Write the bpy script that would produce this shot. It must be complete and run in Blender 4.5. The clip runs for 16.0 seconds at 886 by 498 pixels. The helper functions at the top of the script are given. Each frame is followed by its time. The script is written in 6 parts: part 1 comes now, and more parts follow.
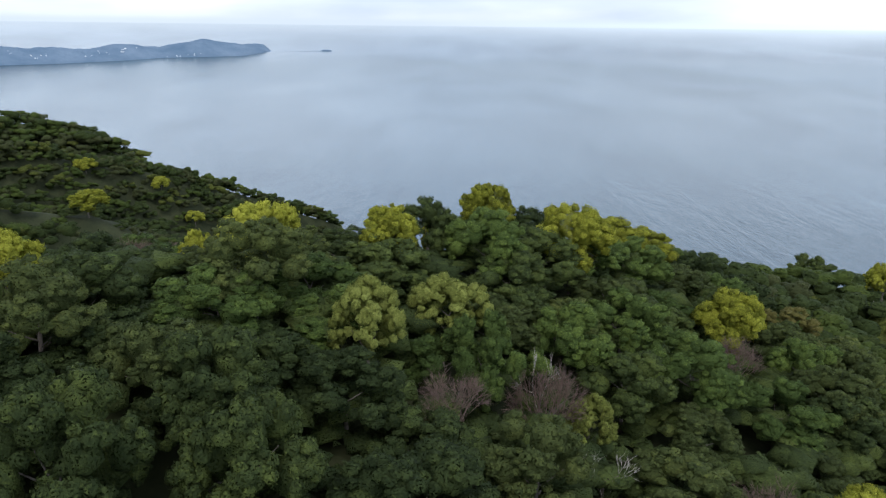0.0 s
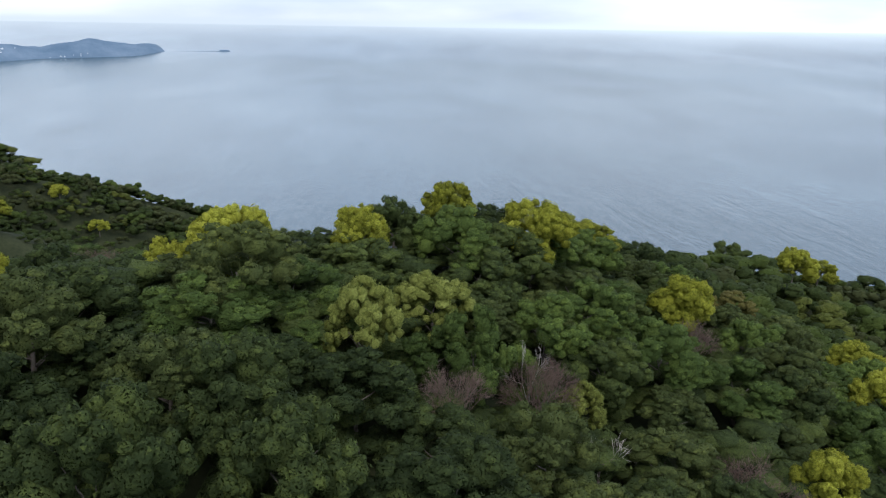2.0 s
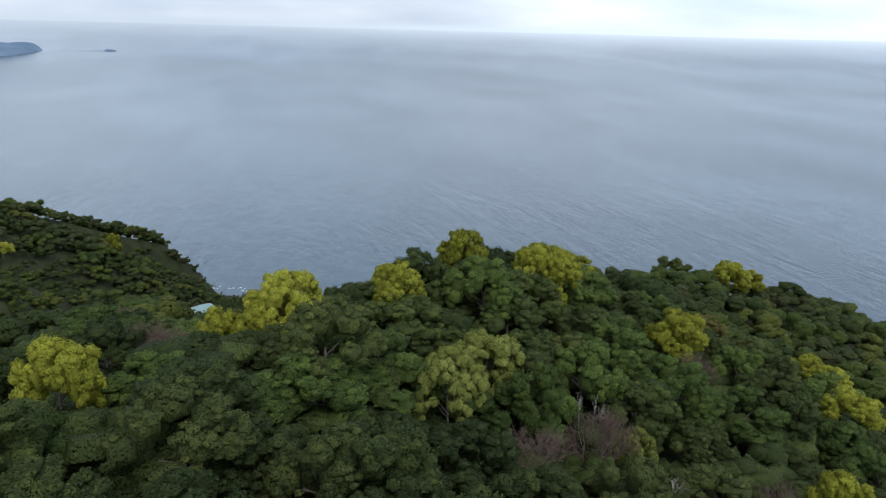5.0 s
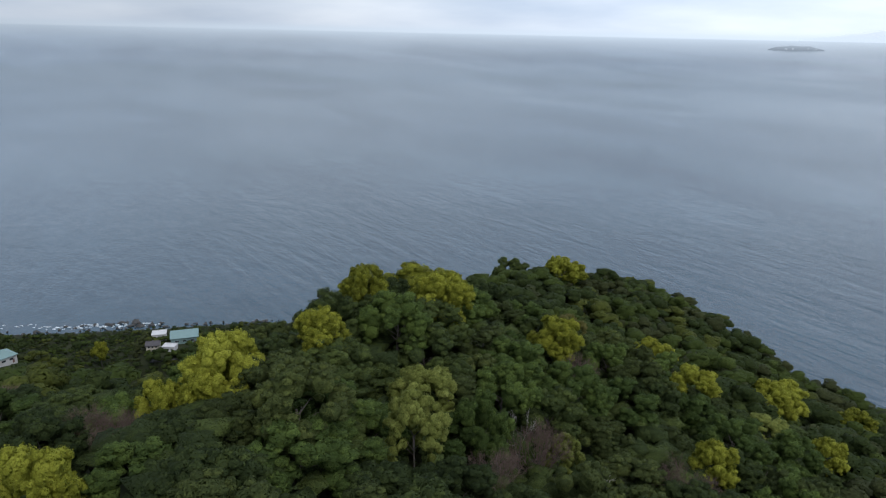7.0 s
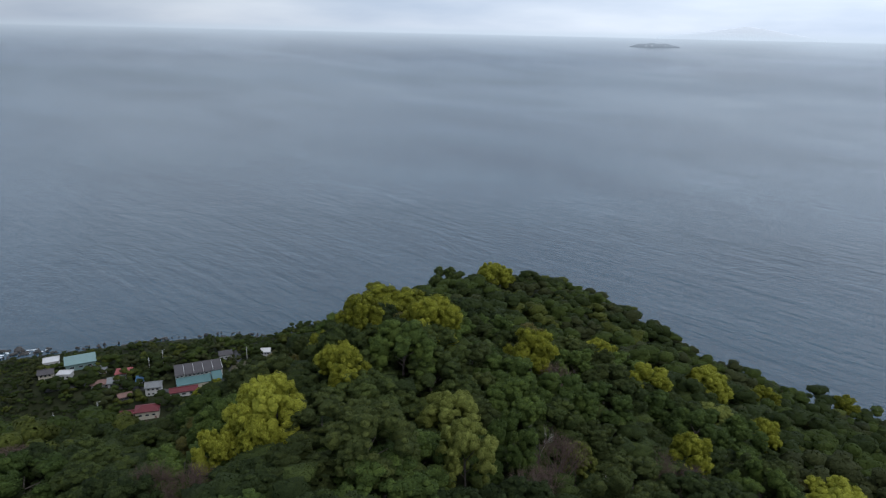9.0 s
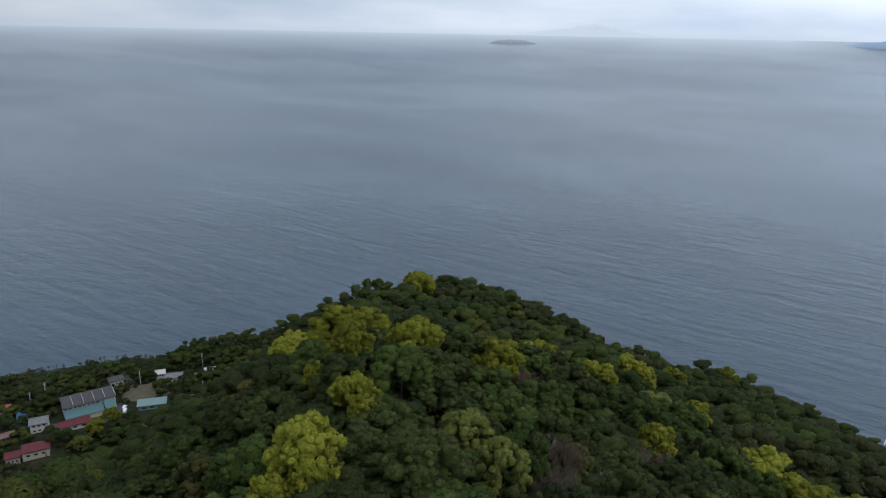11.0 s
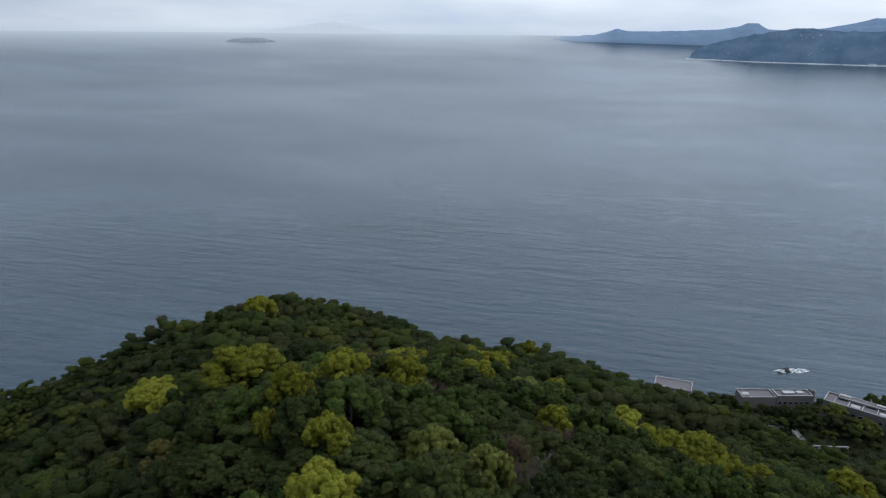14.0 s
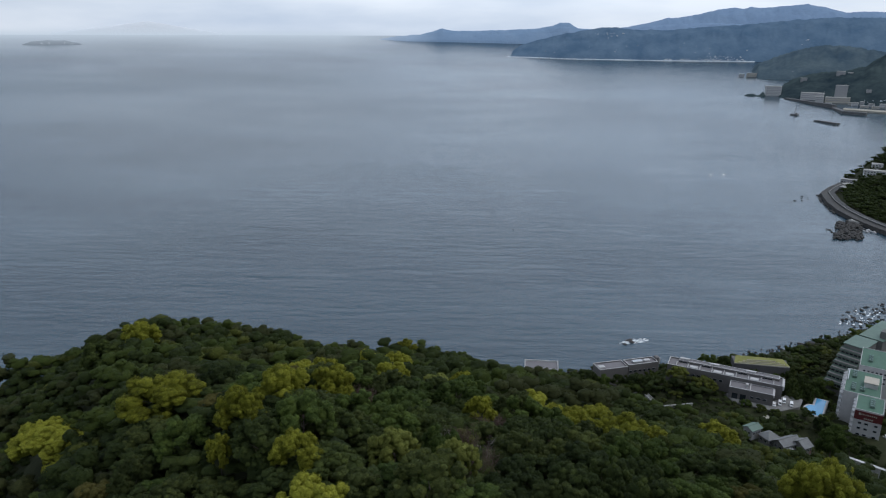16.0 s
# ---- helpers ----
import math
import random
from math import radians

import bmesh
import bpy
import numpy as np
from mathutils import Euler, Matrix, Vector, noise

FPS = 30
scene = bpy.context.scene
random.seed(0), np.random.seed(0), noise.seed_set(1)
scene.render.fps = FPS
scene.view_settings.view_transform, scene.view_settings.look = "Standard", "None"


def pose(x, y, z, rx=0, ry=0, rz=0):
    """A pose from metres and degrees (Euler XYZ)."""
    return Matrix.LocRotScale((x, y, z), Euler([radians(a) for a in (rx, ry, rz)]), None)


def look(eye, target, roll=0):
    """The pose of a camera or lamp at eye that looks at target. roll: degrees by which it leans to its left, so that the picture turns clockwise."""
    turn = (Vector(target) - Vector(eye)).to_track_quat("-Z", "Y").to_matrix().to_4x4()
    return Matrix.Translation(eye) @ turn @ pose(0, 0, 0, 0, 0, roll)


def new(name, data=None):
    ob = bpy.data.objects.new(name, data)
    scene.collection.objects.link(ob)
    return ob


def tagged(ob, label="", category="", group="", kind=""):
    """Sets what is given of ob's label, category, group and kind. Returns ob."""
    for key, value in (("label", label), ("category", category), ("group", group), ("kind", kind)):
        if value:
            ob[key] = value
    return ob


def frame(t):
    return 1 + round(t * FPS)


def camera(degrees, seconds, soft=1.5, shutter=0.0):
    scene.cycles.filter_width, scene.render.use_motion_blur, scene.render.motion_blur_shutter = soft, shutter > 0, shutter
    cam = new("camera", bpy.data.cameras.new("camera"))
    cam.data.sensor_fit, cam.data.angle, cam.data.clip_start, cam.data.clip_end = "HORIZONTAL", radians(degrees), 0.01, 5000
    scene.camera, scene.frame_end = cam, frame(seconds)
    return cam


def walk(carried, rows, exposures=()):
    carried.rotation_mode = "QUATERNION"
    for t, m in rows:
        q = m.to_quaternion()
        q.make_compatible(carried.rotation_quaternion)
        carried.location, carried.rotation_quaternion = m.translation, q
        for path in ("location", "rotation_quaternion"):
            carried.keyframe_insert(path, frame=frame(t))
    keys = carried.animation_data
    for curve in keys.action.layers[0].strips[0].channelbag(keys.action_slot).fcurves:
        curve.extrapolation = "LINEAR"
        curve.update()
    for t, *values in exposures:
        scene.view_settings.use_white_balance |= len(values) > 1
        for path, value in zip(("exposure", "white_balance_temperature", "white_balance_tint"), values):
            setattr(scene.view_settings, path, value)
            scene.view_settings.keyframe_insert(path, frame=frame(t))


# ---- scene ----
cam = camera(64.8, 16.0, soft=1.2)
METRES, EYE, TILT, LEAN, TURN = 120.0, 210.0, -17.5, -0.6, 0.0
ROWS = [
    (0.0, 0.0, 0.0, 0.0, 0.0, 0.0, -0.0),
    (0.5, -0.0095, 0.0001, -0.0004, 0.05, -0.01, -0.03),
    (1.0, -0.0237, 0.0002, -0.0003, -1.99, -0.04, 0.56),
    (1.5, -0.0417, 0.0006, -0.0007, -4.67, -0.04, 1.38),
    (2.0, -0.06, 0.0009, -0.0009, -7.45, -0.13, 2.13),
    (2.5, -0.0798, 0.0006, 0.0027, -9.09, -0.22, 2.52),
    (3.0, -0.1005, -0.001, 0.0121, -9.56, -0.25, 2.51),
    (3.5, -0.1205, -0.0022, 0.0228, -9.64, -0.26, 2.38),
    (6.0, -0.2434, -0.0071, 0.0858, -23.01, -1.3, 6.36),
    (6.5, -0.2732, -0.0051, 0.0998, -27.35, -1.9, 7.59),
    (7.0, -0.3044, -0.0012, 0.1143, -31.67, -2.61, 8.68),
    (7.5, -0.336, 0.0045, 0.1291, -35.36, -3.25, 9.62),
    (8.0, -0.3679, 0.0125, 0.1449, -36.87, -3.61, 9.91),
    (8.5, -0.3996, 0.0225, 0.1603, -38.24, -3.9, 10.25),
    (9.0, -0.4309, 0.0343, 0.1763, -41.4, -4.52, 10.98),
    (9.5, -0.4618, 0.0479, 0.1928, -44.74, -5.24, 11.74),
    (12.0, -0.6058, 0.1397, 0.2828, -56.43, -8.19, 14.03),
    (12.5, -0.6325, 0.161, 0.302, -58.75, -8.8, 14.45),
    (13.0, -0.6576, 0.1838, 0.3209, -62.13, -9.73, 15.01),
    (13.5, -0.6813, 0.2081, 0.3398, -66.12, -10.83, 15.57),
    (14.0, -0.7031, 0.2336, 0.3585, -73.46, -12.92, 16.43),
    (14.5, -0.7223, 0.2612, 0.3769, -81.29, -15.19, 17.01),
    (15.0, -0.7388, 0.2905, 0.3945, -87.47, -17.04, 17.26),
    (15.5, -0.7534, 0.3176, 0.4095, -87.66, -17.08, 17.29),
    (16.0, -0.7648, 0.3397, 0.4183, -87.71, -17.1, 17.32),
]
walk(cam, [(t, pose(0, 0, EYE, TILT, LEAN, TURN) @ pose(METRES * x, METRES * y, METRES * z, 90 + pitch, roll, yaw)) for t, x, y, z, yaw, pitch, roll in ROWS],
     exposures=[(0.0, 0.77, 6200, 10), (3.5, 0.75, 6200, 10), (7.0, 0.20, 6150, 10), (9.5, -0.04, 6080, 10), (12.5, -0.20, 6100, 10), (16.0, -0.26, 6150, 10)])

# ---- world, sun and exposure ----
world = bpy.data.worlds.new("world")
scene.world = world
world.use_nodes = True
wt = world.node_tree
wt.nodes.clear()
w_out = wt.nodes.new("ShaderNodeOutputWorld")
w_mix = wt.nodes.new("ShaderNodeMixShader")
w_sky = wt.nodes.new("ShaderNodeTexSky")
w_sky.sky_type, w_sky.sun_disc = "NISHITA", False
w_sky.sun_elevation, w_sky.sun_rotation = radians(56), radians(185)
w_bg = wt.nodes.new("ShaderNodeBackground")
w_bg.inputs["Strength"].default_value = 0.10
w_cloud = wt.nodes.new("ShaderNodeBackground")
w_cloud.inputs["Strength"].default_value = 1.0
w_co = wt.nodes.new("ShaderNodeTexCoord")
w_map = wt.nodes.new("ShaderNodeMapping")
w_map.inputs["Scale"].default_value = (1.0, 1.0, 5.0)
w_n = wt.nodes.new("ShaderNodeTexNoise")
w_n.inputs["Scale"].default_value, w_n.inputs["Detail"].default_value = 2.6, 6.0
w_ramp = wt.nodes.new("ShaderNodeValToRGB")
w_ramp.color_ramp.elements[0].position, w_ramp.color_ramp.elements[0].color = 0.34, (0.595, 0.69, 0.83, 1)
w_ramp.color_ramp.elements[1].position, w_ramp.color_ramp.elements[1].color = 0.66, (0.915, 0.97, 1.04, 1)
wt.links.new(w_co.outputs["Generated"], w_map.inputs["Vector"])
wt.links.new(w_map.outputs["Vector"], w_n.inputs["Vector"])
wt.links.new(w_n.outputs["Fac"], w_ramp.inputs["Fac"])
wt.links.new(w_ramp.outputs["Color"], w_cloud.inputs["Color"])
wt.links.new(w_sky.outputs["Color"], w_bg.inputs["Color"])
w_sep = wt.nodes.new("ShaderNodeSeparateXYZ")
wt.links.new(w_co.outputs["Generated"], w_sep.inputs["Vector"])
w_cover = wt.nodes.new("ShaderNodeMapRange")
for k, v in (("From Min", 0.0), ("From Max", 0.7), ("To Min", 0.95), ("To Max", 0.62)):
    w_cover.inputs[k].default_value = v
wt.links.new(w_sep.outputs["Z"], w_cover.inputs["Value"])
wt.links.new(w_cover.outputs["Result"], w_mix.inputs["Fac"])
w_dome = wt.nodes.new("ShaderNodeValToRGB")  # cloud brightness by height: dim skyline, bright flank, tuned to light sea and wood
for p, c in ((0.0, 0.585), (0.045, 0.685), (0.09, 1.12), (0.15, 1.22), (0.34, 0.84), (0.62, 0.98), (1.0, 1.08)):
    e = w_dome.color_ramp.elements[0] if p == 0.0 else w_dome.color_ramp.elements[1] if p == 1.0 else w_dome.color_ramp.elements.new(p)
    e.position, e.color = p, (c, c, c, 1)
wt.links.new(w_sep.outputs["Z"], w_dome.inputs["Fac"])
w_side = wt.nodes.new("ShaderNodeMath")  # sky above the skyline brightened to either side, added to lift sea reflections
w_side.operation = "MULTIPLY_ADD"
w_side.inputs[1].default_value, w_side.inputs[2].default_value = 0.85, 1.06
w_dot = wt.nodes.new("ShaderNodeVectorMath")
w_dot.operation = "DOT_PRODUCT"
w_dot.inputs[1].default_value = (math.sin(radians(142)), math.cos(radians(142)), 0)
w_sq, w_lit = wt.nodes.new("ShaderNodeMath"), wt.nodes.new("ShaderNodeMath")
w_sq.operation, w_lit.operation = "MULTIPLY", "MULTIPLY"
wt.links.new(w_co.outputs["Generated"], w_dot.inputs[0])
wt.links.new(w_dot.outputs["Value"], w_sq.inputs[0])
wt.links.new(w_dot.outputs["Value"], w_sq.inputs[1])
w_low, w_rise = wt.nodes.new("ShaderNodeMapRange"), wt.nodes.new("ShaderNodeMath")
for k, v in (("From Min", 0.02), ("From Max", 0.16), ("To Min", 0.08), ("To Max", 1.0)):
    w_low.inputs[k].default_value = v
w_rise.operation = "MULTIPLY"
wt.links.new(w_sep.outputs["Z"], w_low.inputs["Value"])
wt.links.new(w_low.outputs["Result"], w_rise.inputs[0])
wt.links.new(w_sq.outputs["Value"], w_rise.inputs[1])
wt.links.new(w_rise.outputs["Value"], w_side.inputs[0])
wt.links.new(w_side.outputs["Value"], w_lit.inputs[0])
wt.links.new(w_dome.outputs["Color"], w_lit.inputs[1])
w_east, w_open, w_all = wt.nodes.new("ShaderNodeVectorMath"), wt.nodes.new("ShaderNodeMapRange"), wt.nodes.new("ShaderNodeMath")  # sky brightened towards the east, added to lift the sea against the wood
w_east.operation, w_all.operation = "DOT_PRODUCT", "MULTIPLY"
w_east.inputs[1].default_value = (math.sin(radians(86)), math.cos(radians(86)), 0)
for k, v in (("From Min", 0.3), ("From Max", 1.0), ("To Min", 1.0), ("To Max", 1.72)):
    w_open.inputs[k].default_value = v
wt.links.new(w_co.outputs["Generated"], w_east.inputs[0])
wt.links.new(w_east.outputs["Value"], w_open.inputs["Value"])
wt.links.new(w_lit.outputs["Value"], w_all.inputs[0])
wt.links.new(w_open.outputs["Result"], w_all.inputs[1])
wt.links.new(w_all.outputs["Value"], w_cloud.inputs["Strength"])
wt.links.new(w_bg.outputs["Background"], w_mix.inputs[1])
wt.links.new(w_cloud.outputs["Background"], w_mix.inputs[2])
wt.links.new(w_mix.outputs["Shader"], w_out.inputs["Surface"])

sun_data = bpy.data.lights.new("sun", "SUN")
sun_data.energy, sun_data.angle, sun_data.color = 1.35, radians(28), (1.0, 0.96, 0.90)
sun = new("sun", sun_data)
sun.matrix_world = look((1000 * math.sin(radians(185)), 1000 * math.cos(radians(185)), 180 + 1000 * math.tan(radians(56))), (0, 0, 180))


# ---- materials ----
def node_mat(name, rough=0.7, spec=0.3):
    m = bpy.data.materials.new(name)
    m.use_nodes = True
    b = m.node_tree.nodes["Principled BSDF"]
    b.inputs["Roughness"].default_value = rough
    b.inputs["Specular IOR Level"].default_value = spec
    return m, m.node_tree, b


def add(nt, kind, **kw):
    n = nt.nodes.new(kind)
    for k, v in kw.items():
        n.inputs[k.replace("_", " ")].default_value = v
    return n


def ramp(nt, fac, stops):
    r = nt.nodes.new("ShaderNodeValToRGB")
    els = r.color_ramp.elements
    els[0].position, els[0].color = stops[0][0], (*stops[0][1], 1)
    els[1].position, els[1].color = stops[-1][0], (*stops[-1][1], 1)
    for p, c in stops[1:-1]:
        els.new(p).color = (*c, 1)
    nt.links.new(fac, r.inputs["Fac"])
    return r.outputs["Color"]


def mixed(nt, fac, a, b, mode="MIX"):
    n = nt.nodes.new("ShaderNodeMix")
    n.data_type, n.blend_type = "RGBA", mode
    for i, v in ((0, fac), (6, a), (7, b)):
        if hasattr(v, "links") or hasattr(v, "is_linked"):
            nt.links.new(v, n.inputs[i])
        else:
            n.inputs[i].default_value = v if i == 0 else (*v, 1)
    return n.outputs[2]


def mathn(nt, op, a, b):
    n = nt.nodes.new("ShaderNodeMath")
    n.operation = op
    for i, v in ((0, a), (1, b)):
        if hasattr(v, "is_linked"):
            nt.links.new(v, n.inputs[i])
        else:
            n.inputs[i].default_value = v
    return n.outputs[0]


def surface(name, c1, c2, scale=1.0, rough=0.75, spec=0.3, bump=0.15, fine=8.0, metal=0.0):
    """Weathered matter: two scales of colour noise and a fine relief, in metres."""
    m, nt, b = node_mat(name, rough, spec)
    co = add(nt, "ShaderNodeTexCoord").outputs["Object"]
    n1 = add(nt, "ShaderNodeTexNoise", Scale=scale, Detail=5.0)
    n2 = add(nt, "ShaderNodeTexNoise", Scale=scale * fine, Detail=4.0)
    for n in (n1, n2):
        nt.links.new(co, n.inputs["Vector"])
    f = mathn(nt, "ADD", mathn(nt, "MULTIPLY", n1.outputs["Fac"], 0.6), mathn(nt, "MULTIPLY", n2.outputs["Fac"], 0.4))
    nt.links.new(ramp(nt, f, [(0.32, c1), (0.68, c2)]), b.inputs["Base Color"])
    bp = add(nt, "ShaderNodeBump", Strength=bump, Distance=0.1)
    nt.links.new(n2.outputs["Fac"], bp.inputs["Height"])
    nt.links.new(bp.outputs["Normal"], b.inputs["Normal"])
    b.inputs["Metallic"].default_value = metal
    return m


def foliage(name, dark, mid, light, vary=0.32, near=True, open_work=0.555):
    """Leaves: tone by tree, by sprig and by a slow noise across the hill. Clusters of small leaves
    are lightened and the gaps darkened in the colour, as painted light and shade, with light through the blade."""
    m, nt, b = node_mat(name, 0.75, 0.07)
    geo, info = add(nt, "ShaderNodeNewGeometry"), add(nt, "ShaderNodeObjectInfo")
    n1 = add(nt, "ShaderNodeTexNoise", Scale=0.09, Detail=3.0)
    n2 = add(nt, "ShaderNodeTexNoise", Scale=1.3 if near else 0.5, Detail=3.0)
    n3 = add(nt, "ShaderNodeTexNoise", Scale=7.5 if near else 3.0, Detail=3.0, Roughness=0.65)
    blade = add(nt, "ShaderNodeTexVoronoi", Scale=4.6 if near else 2.0)
    for n in (n1, n2, n3, blade):
        nt.links.new(geo.outputs["Position"], n.inputs["Vector"])
    f = mathn(nt, "MULTIPLY", geo.outputs["Random Per Island"], 0.36 if near else 0.14)
    f = f if near else mathn(nt, "ADD", f, 0.14)
    f = mathn(nt, "ADD", f, mathn(nt, "MULTIPLY", info.outputs["Random"], vary))
    f = mathn(nt, "ADD", f, mathn(nt, "MULTIPLY", n1.outputs["Fac"], 0.36))
    f = mathn(nt, "ADD", f, mathn(nt, "MULTIPLY", mathn(nt, "SUBTRACT", n2.outputs["Fac"], 0.22), 0.36))
    # highlights and shade between leaf clusters, put into the tone along the relief
    f = mathn(nt, "ADD", f, mathn(nt, "MULTIPLY", mathn(nt, "SUBTRACT", n3.outputs["Fac"], 0.5), 1.1))
    f = mathn(nt, "ADD", f, mathn(nt, "MULTIPLY", mathn(nt, "SUBTRACT", 0.40, blade.outputs["Distance"]), 0.28))
    relief = mathn(nt, "SUBTRACT", mathn(nt, "MULTIPLY", n3.outputs["Fac"], 1.2), mathn(nt, "MULTIPLY", blade.outputs["Distance"], 0.8))
    bp = add(nt, "ShaderNodeBump", Strength=0.5, Distance=0.12 if near else 0.3)
    nt.links.new(relief, bp.inputs["Height"])
    nt.links.new(bp.outputs["Normal"], b.inputs["Normal"])
    col = ramp(nt, f, [(0.2, dark), (0.55, mid), (0.95, light)])
    nt.links.new(col, b.inputs["Base Color"])
    tr = add(nt, "ShaderNodeBsdfTranslucent")
    nt.links.new(col, tr.inputs["Color"])
    ms = add(nt, "ShaderNodeMixShader", Fac=0.28)
    nt.links.new(b.outputs["BSDF"], ms.inputs[1])
    nt.links.new(tr.outputs["BSDF"], ms.inputs[2])
    gap = add(nt, "ShaderNodeTexNoise", Scale=7.5 if near else 2.6, Detail=2.0, Roughness=0.6)  # the air between the sprays
    nt.links.new(geo.outputs["Position"], gap.inputs["Vector"])
    last = nt.nodes.new("ShaderNodeMixShader")
    nt.links.new(mathn(nt, "GREATER_THAN", gap.outputs["Fac"], open_work if near else 0.585), last.inputs["Fac"])
    nt.links.new(ms.outputs["Shader"], last.inputs[1])
    nt.links.new(nt.nodes.new("ShaderNodeBsdfTransparent").outputs["BSDF"], last.inputs[2])
    nt.links.new(last.outputs["Shader"], nt.nodes["Material Output"].inputs["Surface"])
    return m


LEAF_DARK = foliage("leaf_dark", (0.0146, 0.0227, 0.0083), (0.0358, 0.0500, 0.0167), (0.0900, 0.1140, 0.0286))
LEAF_MID = foliage("leaf_mid", (0.0227, 0.0368, 0.0094), (0.0519, 0.0781, 0.0201), (0.1291, 0.1740, 0.0375))
LEAF_GREY = foliage("leaf_grey", (0.0236, 0.0320, 0.0099), (0.0503, 0.0642, 0.0207), (0.1126, 0.1311, 0.0344))
LEAF_GOLD = foliage("leaf_gold", (0.060, 0.066, 0.0085), (0.185, 0.192, 0.021), (0.37, 0.375, 0.052), open_work=0.56)
LEAF_OCHRE = foliage("leaf_ochre", (0.0424, 0.0477, 0.0117), (0.117, 0.1316, 0.028), (0.2299, 0.252, 0.0638), open_work=0.575)
LEAF_RUSSET = foliage("leaf_russet", (0.040, 0.040, 0.012), (0.078, 0.074, 0.020), (0.135, 0.118, 0.036))
LEAF_BROWN = foliage("leaf_brown", (0.0779, 0.0518, 0.0415), (0.1282, 0.0907, 0.0734), (0.1831, 0.1339, 0.1123), 0.25, False)
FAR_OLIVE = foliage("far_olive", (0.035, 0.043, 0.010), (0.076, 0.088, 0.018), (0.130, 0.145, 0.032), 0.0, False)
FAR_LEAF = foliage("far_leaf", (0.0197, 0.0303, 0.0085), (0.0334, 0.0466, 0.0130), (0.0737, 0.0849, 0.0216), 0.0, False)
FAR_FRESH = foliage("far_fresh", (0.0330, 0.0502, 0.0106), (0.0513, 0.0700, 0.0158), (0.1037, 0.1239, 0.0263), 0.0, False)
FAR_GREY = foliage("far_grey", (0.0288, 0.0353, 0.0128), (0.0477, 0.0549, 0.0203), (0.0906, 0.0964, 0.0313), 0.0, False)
BARK = surface("bark", (0.05, 0.042, 0.034), (0.12, 0.10, 0.085), 2.0, 0.9)
DEADWOOD = surface("deadwood", (0.20, 0.18, 0.16), (0.36, 0.33, 0.30), 3.0, 0.85)
SOIL = surface("soil", (0.014, 0.018, 0.008), (0.036, 0.040, 0.018), 0.12, 0.95, 0.1)
PAVING = surface("paving", (0.13, 0.128, 0.122), (0.22, 0.215, 0.205), 0.3, 0.9)
GRAVEL = surface("gravel", (0.25, 0.23, 0.19), (0.42, 0.39, 0.33), 0.3, 0.95, 0.1)
ASPHALT = surface("asphalt", (0.045, 0.046, 0.048), (0.075, 0.075, 0.074), 0.3, 0.9)
CONCRETE = surface("concrete", (0.24, 0.235, 0.22), (0.42, 0.41, 0.39), 0.25, 0.85)
ROCK = surface("rock", (0.022, 0.021, 0.02), (0.075, 0.07, 0.064), 0.3, 0.8, 0.4, 0.6)
FOAM = surface("foam", (0.45, 0.5, 0.52), (0.88, 0.9, 0.9), 0.4, 0.9, 0.1)


